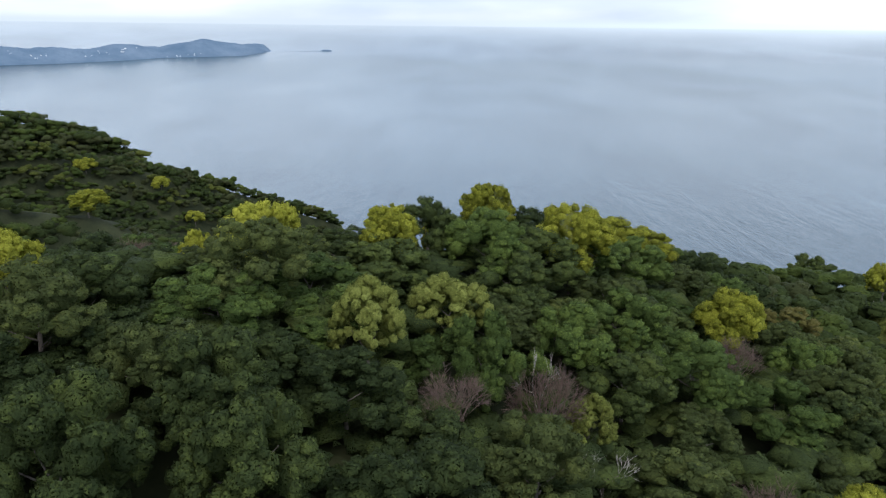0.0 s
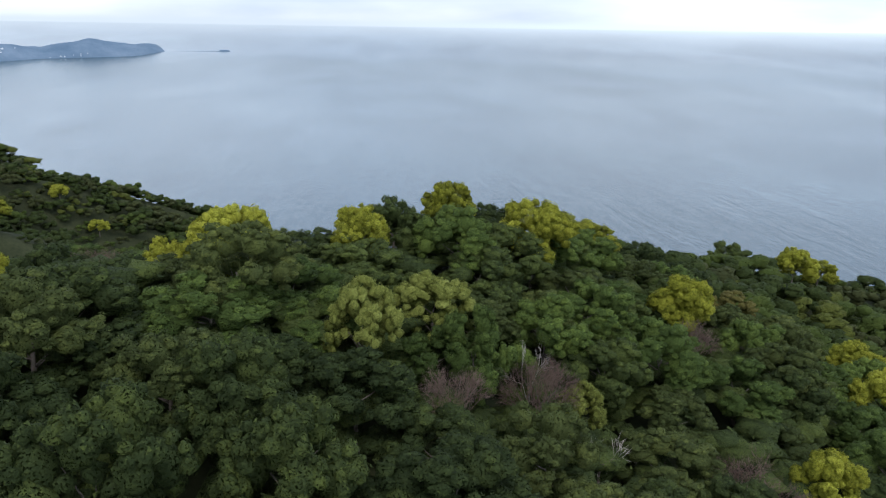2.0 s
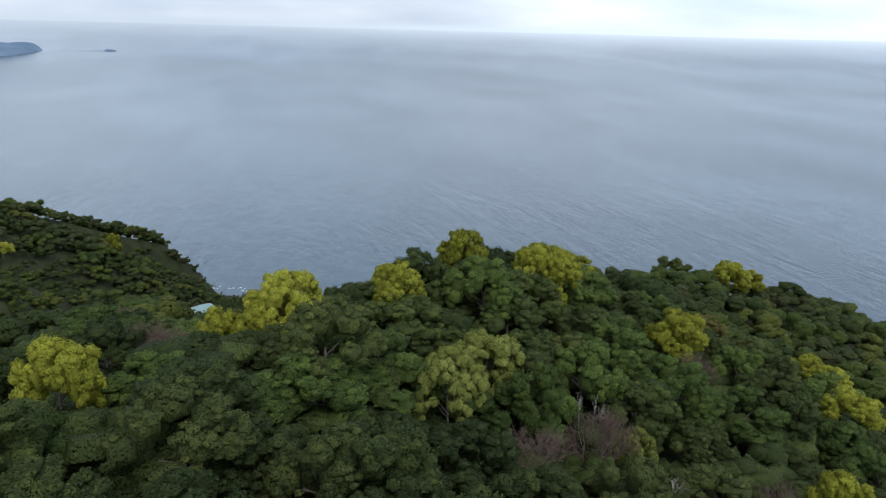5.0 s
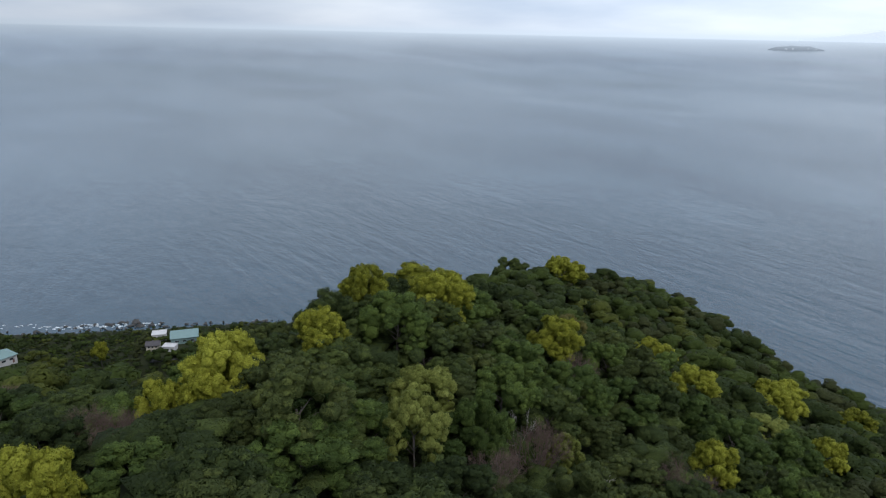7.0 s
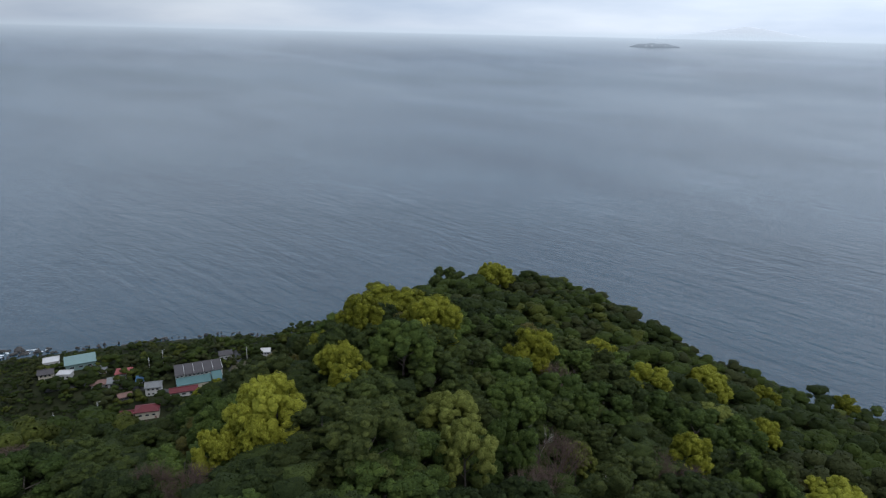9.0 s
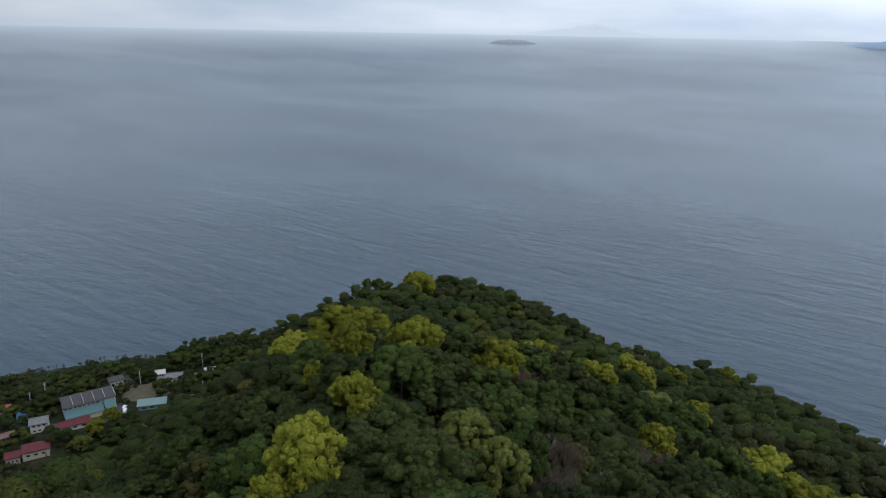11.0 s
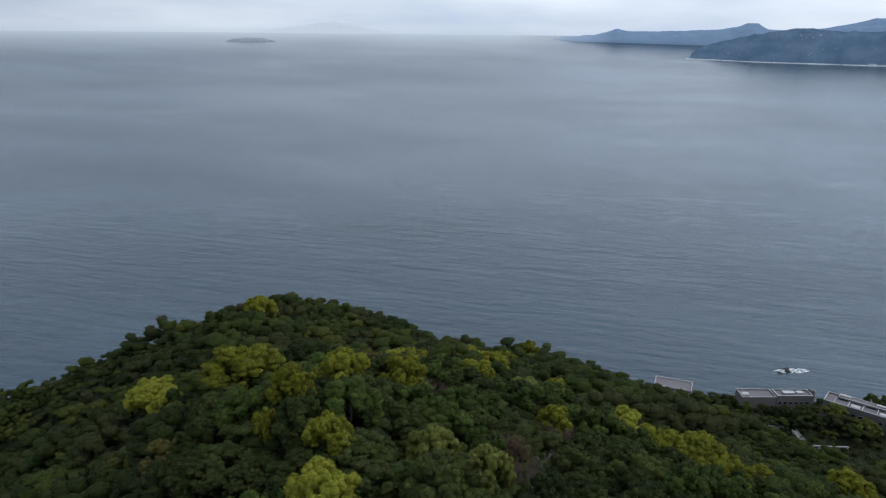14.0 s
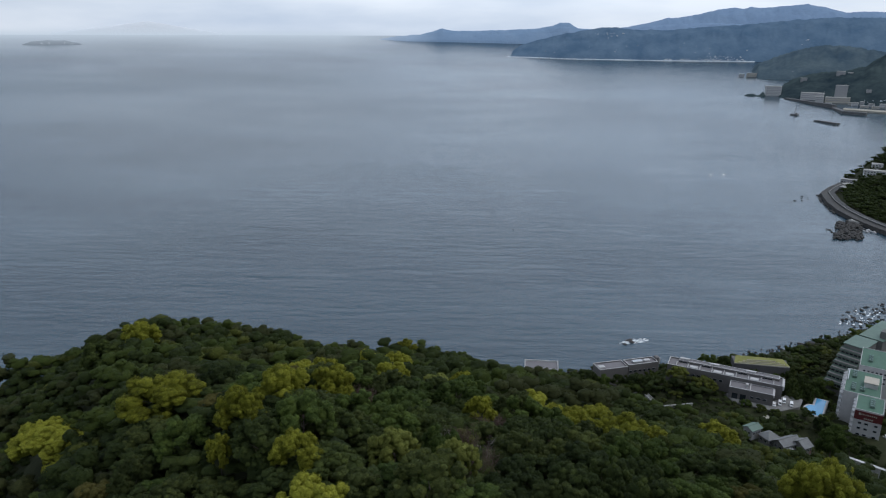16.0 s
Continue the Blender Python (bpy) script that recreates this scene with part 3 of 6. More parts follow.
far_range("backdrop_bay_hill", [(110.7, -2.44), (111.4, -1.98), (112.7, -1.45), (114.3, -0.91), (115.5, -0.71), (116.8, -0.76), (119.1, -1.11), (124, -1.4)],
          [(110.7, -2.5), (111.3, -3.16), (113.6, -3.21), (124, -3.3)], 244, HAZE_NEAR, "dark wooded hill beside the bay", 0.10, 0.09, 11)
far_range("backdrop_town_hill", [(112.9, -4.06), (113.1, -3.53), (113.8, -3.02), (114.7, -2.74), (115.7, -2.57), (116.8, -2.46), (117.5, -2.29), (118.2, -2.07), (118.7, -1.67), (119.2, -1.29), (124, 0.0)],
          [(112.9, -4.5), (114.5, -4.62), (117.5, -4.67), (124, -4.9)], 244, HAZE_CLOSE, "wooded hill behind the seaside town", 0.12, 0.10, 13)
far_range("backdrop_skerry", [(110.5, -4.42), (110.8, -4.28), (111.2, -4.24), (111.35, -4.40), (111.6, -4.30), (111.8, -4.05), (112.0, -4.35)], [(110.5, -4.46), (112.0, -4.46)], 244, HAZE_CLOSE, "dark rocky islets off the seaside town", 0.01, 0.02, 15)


# ---- trees ----
OCTA = (np.array([(1, 0, 0), (-1, 0, 0), (0, 1, 0), (0, -1, 0), (0, 0, 1), (0, 0, -1)], float),
        np.array([(0, 2, 4), (2, 1, 4), (1, 3, 4), (3, 0, 4), (2, 0, 5), (1, 2, 5), (3, 1, 5), (0, 3, 5)]))


def crown(seed, lobes, tufts, leaves, leaf, radius=4.2, tall=3.6, mid=5.2, tuft_r=(0.11, 0.17), bud=0.9, round_buds=True, flat=0.74, core=0.66, soft=0.3):
    """A broadleaf crown: heaped boughs, each set with leafy tufts, each tuft clothed in leaf blades."""
    rng = np.random.default_rng(seed)
    ov, of = OCTA if core < 0.8 else ICO0
    bv, bf = ICO0 if round_buds else OCTA  # a bud of leaves
    size = np.array([radius, radius, tall])
    cen, rad = np.zeros((lobes, 3)), rng.uniform(0.27, 0.42, lobes)
    for i in range(lobes):
        z = 1 - (i + 0.5) / lobes * 1.25
        a = i * 2.39996 + rng.uniform(-0.5, 0.5)
        k = 1.06 - rad[i] * rng.uniform(0.7, 1.05)
        cen[i] = np.array([math.sqrt(max(0.0, 1 - z * z)) * math.cos(a), math.sqrt(max(0.0, 1 - z * z)) * math.sin(a), z]) * k
    n = tufts * 6
    pick = rng.choice(lobes, n, p=rad ** 2 / (rad ** 2).sum())
    d = rng.normal(0, 1, (n, 3)) + cen[pick] * 1.0 + (0, 0, 0.45)
    d /= np.linalg.norm(d, axis=1)[:, None]
    tc = cen[pick] + d * rad[pick][:, None] * rng.uniform(0.86, 1.02, n)[:, None]
    ok = (np.linalg.norm(tc[:, None, :] - cen[None], axis=2) / rad[None]).min(1) > 0.8
    tc, td = tc[ok], d[ok]
    keep = []
    for i in range(len(tc)):
        if all(np.linalg.norm(tc[i] - tc[k]) > tuft_r[0] * 1.05 for k in keep):
            keep.append(i)
        if len(keep) >= tufts:
            break
    tc, td = tc[keep], td[keep]
    tr = rng.uniform(tuft_r[0], tuft_r[1], len(tc))
    vs, fs, ns = [], [], []
    for c, r in zip(cen, rad):
        vs.append((c + ov * r * core) * size)
        ns.append(ov + (0, 0, 0.1))
    fs = [of + len(ov) * i for i in range(lobes)]
    for i, (c, r, e) in enumerate(zip(tc, tr, td)):
        wob = 1 + 0.20 * np.sin(bv @ rng.normal(0, 3, 3))
        spin = np.linalg.qr(rng.normal(0, 1, (3, 3)))[0]
        vs.append((c + (bv * (r * bud * wob)[:, None]) @ (spin * np.linalg.det(spin)) * (1.15, 1.15, flat)) * size)
        ns.append((vs[-1] / size - c) / r + e * soft + (0, 0, soft / 4))
        fs.append(bf + len(ov) * lobes + len(bv) * i)
    n = leaves
    pick = rng.choice(len(tc), n, p=tr ** 2 / (tr ** 2).sum())
    d = rng.normal(0, 1, (n, 3)) + td[pick] * 0.7 + (0, 0, 0.35)
    d /= np.linalg.norm(d, axis=1)[:, None]
    q = (tc[pick] + d * (tr[pick] * bud * rng.uniform(0.86, 1.22, n))[:, None]) * size
    nor = d + rng.normal(0, 0.55, (n, 3)) + (0, 0, 0.3)
    nor /= np.linalg.norm(nor, axis=1)[:, None]
    u = np.cross(nor, rng.normal(0, 1, (n, 3)))
    u /= np.linalg.norm(u, axis=1)[:, None]
    w = np.cross(nor, u)
    s = (leaf * rng.uniform(0.55, 1.4, n))[:, None]
    lv = np.stack([q - u * s * 0.9 - w * s * 0.75, q - u * s * 0.7 + w * s * 0.8, q + u * s * 1.1 - nor * s * 0.15], 1).reshape(-1, 3)
    ns.append(np.repeat(d + td[pick] * 0.6 + nor * 0.25 + (0, 0, 0.1), 3, 0))
    fs.append(np.arange(n)[:, None] * 3 + (0, 2, 1) + sum(len(p) for p in vs))
    vs.append(lv)
    v, f, m = np.concatenate(vs) + (0, 0, mid), np.concatenate(fs), np.concatenate(ns)
    v[:, 2] *= 9.0 / v[:, 2].max()
    return v, f, m / np.linalg.norm(m, axis=1)[:, None]


def trunk(seed, mid=6.0, radius=4.2):
    rng = np.random.default_rng(seed)
    top = np.array([rng.uniform(-0.4, 0.4), rng.uniform(-0.4, 0.4), mid - 1.2])
    out = [tube((0, 0, -1.0), top * (0.6, 0.6, 0.5), 0.22, 0.17, 8), tube(top * (0.6, 0.6, 0.5), top, 0.17, 0.10, 7)]
    for i in range(6):
        a = i * 1.05 + rng.uniform(-0.3, 0.3)
        b = top * (0.8, 0.8, rng.uniform(0.6, 1.0))
        e = b + np.array([math.cos(a), math.sin(a), 0.75]) * rng.uniform(1.2, 2.2)
        out.append(tube(b, e, 0.07, 0.025, 5))
    return merge(out)


def bare_crown(seed, base=1.2, stems=11, depth=4, thick=0.08, twigs=2600):
    """Forked limbs without leaves that fan out to a domed rim of fine twigs."""
    rng = np.random.default_rng(seed)
    out, tips = [], []

    def grow(p, d, length, r, level):
        q = p + d * length
        out.append(tube(p, q, r, r * 0.7, 5 if level < 2 else 3))
        if level >= 2:
            tips.append((q, d))
        if level >= depth:
            return
        for _ in range(3 if 0 < level < 3 else 2):
            e = d + rng.normal(0, 0.34, 3) + (0, 0, 0.08)
            grow(q, e / np.linalg.norm(e), length * rng.uniform(0.62, 0.84), max(0.014, r * 0.6), level + 1)

    for i in range(stems):
        a = i * 2 * math.pi / stems + rng.uniform(-0.3, 0.3)
        lean = rng.uniform(0.25, 0.8)
        d = np.array([math.cos(a) * lean, math.sin(a) * lean, rng.uniform(0.8, 1.1)])
        grow(np.array([0, 0, base]), d / np.linalg.norm(d), 1.75, thick, 0)
    if twigs:
        pick = rng.integers(0, len(tips), twigs)
        q, d = np.array([t[0] for t in tips])[pick], np.array([t[1] for t in tips])[pick]
        e = d + rng.normal(0, 0.45, (twigs, 3))
        e /= np.linalg.norm(e, axis=1)[:, None]
        w = np.cross(e, rng.normal(0, 1, (twigs, 3)))
        w *= 0.013 / np.linalg.norm(w, axis=1)[:, None]
        tri = np.stack([q - w, q + w, q + e * rng.uniform(0.4, 1.0, twigs)[:, None]], 1).reshape(-1, 3)
        out.append((tri, np.arange(twigs * 3).reshape(-1, 3)))
    v, f = merge(out)
    v[:, 2] *= 9.0 / v[:, 2].max()
    v[:, :2] *= 4.2 / np.percentile(np.hypot(v[:, 0], v[:, 1]), 97)
    return v, f


KINDS = {}


def tree_kind(key, label, category, material, seed, bare=False, **kw):
    tr = mesh_from("trunk", *trunk(seed), BARK, True)
    if bare:
        cr = mesh_from("crown", *bare_crown(seed, **kw), material, True)
    else:
        v, f, m = crown(seed, **kw)
        cr = mesh_from("crown", v, f, material, True, m)
    KINDS.setdefault(key, []).append((tr, cr, label, category))


def plant(key, x, y, scale, turn, pick=0, top=None, name="tree", group="trees of the headland wood"):
    """Plants one tree; top: the height of its tip above the sea."""
    tr, cr, label, category = KINDS[key][pick % len(KINDS[key])]
    z = ground_at(x, y)
    root = tagged(new(name), label, category, group)
    if top is not None:
        z = min(z, top - 6.5 * scale)
        scale_z = (top - z) / 9.0
        z_s = max(0.75 * scale, min(1.7 * scale, scale_z))
    else:
        z_s = scale
    root.matrix_world = pose(x, y, (top - 9.0 * z_s) if top is not None else z, 0, 0, turn) @ Matrix.Diagonal((scale, scale, z_s, 1))
    for nm, me in (("trunk", tr), ("crown", cr)):
        o = new(nm, me)
        o.parent = root
    return root


for i in range(4):
    tree_kind("dark", "dark green evergreen oak with a billowing crown", "tree", LEAF_DARK, 10 + i, lobes=10 + i, tufts=130, leaves=2400, leaf=0.12, tall=4.2, tuft_r=(0.085, 0.15), bud=0.9, core=0.86)
for i in range(4):
    tree_kind("mid", "fresh green broadleaf tree in the dense wood", "tree", LEAF_MID, 20 + i, lobes=8 + i, tufts=125, leaves=2400, leaf=0.125, tall=4.6, tuft_r=(0.09, 0.155), bud=0.9, core=0.86)
for i in range(3):
    tree_kind("grey", "grey-green broadleaf tree with a soft rounded crown", "tree", LEAF_GREY, 30 + i, lobes=12, tufts=130, leaves=2200, leaf=0.095, tall=4.0, tuft_r=(0.075, 0.13), bud=0.85, core=0.86)
for i in range(3):
    tree_kind("gold", "yellow-green flowering chinquapin tree with a cauliflower crown", "tree", LEAF_GOLD, 40 + i, lobes=11 + i, tufts=150, leaves=3000, leaf=0.115, tall=4.0, tuft_r=(0.085, 0.15), bud=0.95, flat=0.85, core=0.9)
tree_kind("ochre", "olive-yellow flowering chinquapin tree with a cauliflower crown", "tree", LEAF_OCHRE, 50, lobes=12, tufts=135, leaves=3300, leaf=0.115, tuft_r=(0.105, 0.165), bud=1.0, flat=0.85)
tree_kind("russet", "olive-brown broadleaf tree with russet new leaves", "tree", LEAF_RUSSET, 55, lobes=10, tufts=115, leaves=2600, leaf=0.105, tuft_r=(0.09, 0.15), bud=0.9)
for i in range(2):
    tree_kind("bare", "leafless grey-brown tree with fine bare twigs", "bare tree", LEAF_BROWN, 60 + i, bare=True)
tree_kind("snag", "dead silvery tree with forked bare limbs", "dead tree", DEADWOOD, 65, bare=True, stems=2, thick=0.035, twigs=60)

# trees that stand out: kind, x, y, height of the tip, half width, variant
MARKED = [
    ("ochre", -6.1, 55, 190.3, 3.1, 0), ("gold", 5.7, 90, 191.0, 3.9, 0), ("gold", 17, 86.5, 189.4, 5.1, 1), ("gold", -6.1, 78, 190.8, 3.6, 2), ("dark", -2, 84.5, 190, 4.6, 0),
    ("gold", 37, 82, 179.6, 4.8, 2), ("gold", -19.7, 72.7, 192.5, 4.7, 0), ("gold", -26, 72, 189.4, 2.4, 1), ("gold", -22.5, 69.8, 190, 2.2, 2), ("gold", 31.5, 115.5, 179.4, 8.2, 1), ("gold", -0.4, 91.5, 186.2, 2.2, 1),
    ("gold", 61, 72, 168.4, 4.1, 0), ("ochre", 67, 61.5, 162.3, 4.0, 0), ("gold", 87, 101, 155.6, 4.4, 1), ("gold", 72, 91, 163.8, 4.0, 0), ("dark", 90, 161, 158.8, 5.4, 1),
    ("gold", 106, 156, 158.4, 5.2, 2), ("gold", 90, 74, 156.8, 4.8, 0), ("gold", -4.5, 1.5, 186.4, 6.2, 2), ("gold", -37.9, 57.3, 193.6, 3.3, 0),
    ("gold", 37, 51, 173.0, 3.3, 1), ("gold", 62, 37, 160, 5.6, 0), ("gold", 56, 30, 160.5, 5.6, 1), ("gold", 67, 20, 154, 5.4, 2), ("gold", 30, 22, 172.5, 6.2, 0), ("gold", 51, 10, 157.5, 4.8, 1),
    ("gold", 54, 157, 154, 7.4, 2), ("gold", 48, 150, 155.5, 6.2, 0), ("gold", 41, 144, 154, 5.0, 1), ("gold", 120, 165, 151.5, 5.0, 1), ("gold", 101, 77, 150, 4.8, 2), ("gold", 120, 87, 143, 4.8, 0), ("gold", 143, 80, 131.5, 5.0, 1),
    ("gold", 76, 55, 158.6, 3.4, 1), ("gold", -124, 238, 155.5, 7.0, 0), ("gold", -215, 417, 134, 7.0, 1), ("gold", -181, 442, 118, 6.0, 2), ("gold", -156, 428, 99, 6.0, 0), ("gold", -112, 500, 82, 6.0, 1),
    ("gold", 104, 334, 35, 6.0, 2), ("gold", 253, 86, 86, 5.4, 0), ("gold", 85, -18, 139.5, 5.4, 1), ("ochre", 1.0, 65, 187.2, 3.9, 0),
    ("mid", 4, 58, 186, 3.6, 0), ("mid", 13, 66, 183.8, 4.8, 1), ("mid", 21, 74, 182, 5.2, 2), ("bare", 1.3, 51, 184.2, 3.7, 0), ("bare", 9.6, 54.5, 182.4, 3.9, 1), ("snag", 9.2, 57.5, 182.8, 2.4, 0),
    ("bare", 35, 75, 176.5, 3.4, 0), ("snag", 14, 50, 177.5, 3.6, 0), ("ochre", 13.5, 54.5, 179.6, 2.2, 0),
    ("dark", -7, 47, 187.2, 4.4, 1), ("dark", -15, 40.5, 192.2, 4.6, 2), ("grey", -19, 42, 192.2, 4.6, 0), ("dark", -11, 35, 190.6, 4.4, 0), ("grey", -28, 44, 195, 4.8, 1), ("dark", -20, 31, 193.8, 4.6, 1),
    ("mid", 256, -154, 38, 5.4, 0), ("mid", 250, -146, 41, 4.6, 1), ("dark", 262, -152, 36, 4.2, 0), ("ochre", 305, -77.5, 47.5, 6.4, 0), ("ochre", 295, -90.5, 46, 7.4, 0), ("dark", 291, -83, 44, 4.2, 1),
    ("dark", 298, -76, 44, 5.4, 1), ("dark", 299, -63, 44.5, 4.6, 0), ("grey", 298, -54, 44.5, 4.8, 1), ("mid", 288, -26, 44.5, 4.8, 0), ("dark", 303, -52, 43.5, 4.4, 1),
    ("gold", 90, 362, 33.5, 5.0, 0), ("gold", 101, 366, 34, 4.6, 1), ("ochre", 78, 354, 32.5, 5.0, 0), ("bare", 55, 354, 30.5, 4.2, 0), ("bare", 47, 352, 30, 3.8, 1), ("gold", 3, 468, 30, 6.0, 2), ("bare", -33, 71, 189, 3.0, 0), ("bare", -30.5, 67, 189.5, 2.8, 1), ("dark", -37, 70, 189.5, 4.4, 2), ("dark", -28, 62, 190.5, 4.6, 0), ("grey", -15.2, 68.6, 190.6, 4.4, 1),
    ("dark", 3.5, 86, 187.6, 5.2, 1), ("dark", 10, 87, 186.4, 5.2, 2), ("mid", 20, 90, 184, 5.2, 0), ("dark", -12, 80, 187.4, 4.8, 0),
    ("dark", 288.5, -155, 28.2, 3.0, 0), ("mid", 292, -151.5, 28.6, 3.0, 1), ("dark", 285.5, -160, 27.8, 3.0, 2), ("grey", 284, -166, 27.4, 3.0, 0), ("mid", 280, -111, 39.6, 3.6, 1), ("grey", 274, -117, 39.6, 3.4, 0), ("dark", 270, -124, 39.4, 3.4, 2), ("mid", 266, -132, 39.4, 3.6, 1),
    ("dark", 236, -160, None, 4.6, 1), ("mid", 228, -152, None, 4.8, 0), ("dark", 240, -151, None, 4.4, 2), ("grey", 222, -162, None, 4.8, 1), ("dark", 229, -169, None, 4.4, 0), ("mid", 219, -145, None, 4.6, 2), ("dark", 237, -142, None, 4.4, 0), ("dark", 246, -158, None, 3.8, 1), ("dark", 226, -140, None, 4.6, 2),
    ("dark", 306, -158, 34, 3.6, 1), ("mid", 303, -151, 36, 3.6, 0), ("dark", 280, -162, 32, 3.4, 2), ("grey", 274, -156, 34, 3.4, 1), ("mid", 268, -150, 37, 3.6, 0), ("dark", 262, -146, 40, 4.0, 1), ("dark", 270, -142, 39, 3.4, 2),
    ("dark", 325, -133, 37.5, 5.0, 2), ("mid", 322, -145, 37, 5.0, 1), ("dark", 328, -155, 36, 5.0, 0), ("grey", 340, -162, 35, 5.0, 1), ("dark", 338, -118, 40, 4.6, 1), ("mid", 347, -128, 38, 5.0, 2), ("dark", 350, -142, 37, 5.0, 0), ("dark", 346, -154, 36, 4.6, 2), ("mid", 345, -108, 38, 5.0, 0),
    ("dark", 300, -145, 41.5, 4.6, 0), ("dark", 290, -143, 40.5, 4.0, 1), ("dark", 308, -150, 40, 4.6, 2), ("dark", 316, -160, 37, 5.0, 0), ("mid", 309, -166, 33, 4.0, 1), ("dark", 320, -172, 33, 5.0, 1), 
    ("mid", 296, -174, 30, 3.6, 1), ("mid", 219, -129, 60, 7.0, 1), ("gold", 122, -75, 101, 7.0, 2), ("gold", 114, -70, 104, 6.4, 0), ("gold", 130, -81, 97, 6.0, 1),
    ("dark", 305, -25.6, 42.5, 4.6, 0), ("mid", 303.5, -32.4, 42.3, 4.4, 1), ("dark", 301.7, -40.6, 43.2, 4.6, 2), ("dark", 299.6, -48.8, 44, 4.4, 3), ("dark", 297.2, -57.6, 45, 4.6, 1), ("grey", 295, -65.3, 45, 4.4, 0),
    ("dark", 8, 76, 186, 5.0, 2), ("mid", -13, 64, 189.5, 5.0, 1), ("grey", -22, 62, 190.5, 5.0, 0), ("dark", -1, 44, 183.5, 4.6, 1), ("bare", -40, 99, 179.5, 3.4, 1), ("snag", 100, 148, 152.5, 3.0, 0),
]
taken, proud = [], []
for key, x, y, top, half, v in MARKED:
    if key in ("gold", "ochre") and x < 240:
        proud.append((x, y, top, half))
    plant(key, x, y, half / 4.45, (x * 37 + y * 91) % 360, v, top)
    taken.append((x, y, half * (1.7 if key in ("bare", "snag") else 1.0)))

# ground kept free of trees: houses, courts, lanes
CLEAR = [(40, 470, 8), (53, 457, 11), (33, 454, 7), (42, 448, 7), (61, 442, 6), (69, 427, 8), (74, 411, 6), (60, 420, 8), (75, 393, 8), (60, 398, 6), (88, 380, 11), (62, 371, 10), (53, 374, 6),
         (102, 392, 19), (105, 382, 12), (128, 410, 8), (151, 392, 9), (162, 377, 8), (169, 371, 7), (127, 367, 11), (130, 385, 13), (141, 356, 7), (24, 361, 8), (112, 376, 9), (82, 386, 9), (66, 362, 7), (74, 383, 8),
         (311, -74, 11), (306, -86, 11), (301, -98, 12), (296, -110, 14), (291, -122, 14), (287, -134, 12), (314, -60, 9), (311, -48, 9), (308, -36, 9), (336, -128, 11), (335, -141, 11), (333, -154, 11),
         (284, -122, 14), (279, -134, 12), (270, 11, 13), (300, -164, 12), (290, -155, 8), (258, -168, 14), (272, -174, 14), (286, -180, 16), (300, -186, 16), (318, -196, 14), (334, -204, 14), (350, -212, 15), (365, -220, 18),
         (382, -236, 18), (396, -250, 18), (250, -176, 16), (240, -170, 12), (204, -84, 7), (204, -94, 8), (200, -103, 9), (196, -110, 8), (192, -100, 6), (280, -148, 9), (270, -160, 9), (262, -160, 7), (290, -158, 8), (282, -154, 8), (198, -85, 7), (196, -94, 7), (193, -101, 7), (202, -78, 6), (187, -124, 6), (188, -117, 5), (182, -130, 6), (190, -79, 8), (186, -88, 8), (184, -98, 8), (192, -110, 6), (178, -92, 6), (180, -104, 7), (174, -98, 7), (172, -90, 6), (121, 357, 8), (117, 348, 6), (18, 351, 8), (26, 350, 8), (14, 342, 6), (-49, 381, 8), (-48, 369, 9), (-46, 357, 8), (1080, -620, 19), (1062, -610, 10), (1086, -586, 13)]
# gardens with clipped low growth
LOW = [(114, -52, 15), (129, -59, 15), (144, -66, 15), (158, -74, 15), (171, -82, 14), (150, -82, 12), (165, -92, 12), (272, -112, 20), (262, -128, 20), (272, -142, 16), (284, -150, 12), (190, -84, 13), (190, -98, 13), (182, -92, 12), (250, -90, 16), (262, -70, 14), (236, -168, 16), (228, -158, 14), (240, -150, 12), (180, -80, 13), (174, -90, 13), (168, -82, 10), (184, -104, 11), (178, -112, 10), (186, -72, 10), (284, -48, 9), (278, -54, 9), (270, -52, 9), (268, -60, 10), (270, -70, 10), (280, -62, 8), (276, -82, 9), (262, -58, 8), (282, -40, 7), (-46, 344, 12), (-50, 330, 12), (-40, 355, 10), (-58, 350, 10), (63, 360, 9), (55, 362, 8), (146, -8, 11), (154, -20, 12), (162, -31, 12), (172, -28, 12), (180, -36, 12), (-9, 134, 12), (-2, 126, 8)]
COASTROAD = [(640, -520), (720, -508), (806, -491), (824, -489), (854, -487), (897, -489), (951, -499), (1010, -518), (1051, -549), (1094, -590), (1165, -662)]
ROAD_LINE = [(a[0] + (b[0] - a[0]) * t / 4, a[1] + (b[1] - a[1]) * t / 4) for a, b in zip(COASTROAD, COASTROAD[1:]) for t in range(4)]
wood = random.Random(7)
near, far = [], []
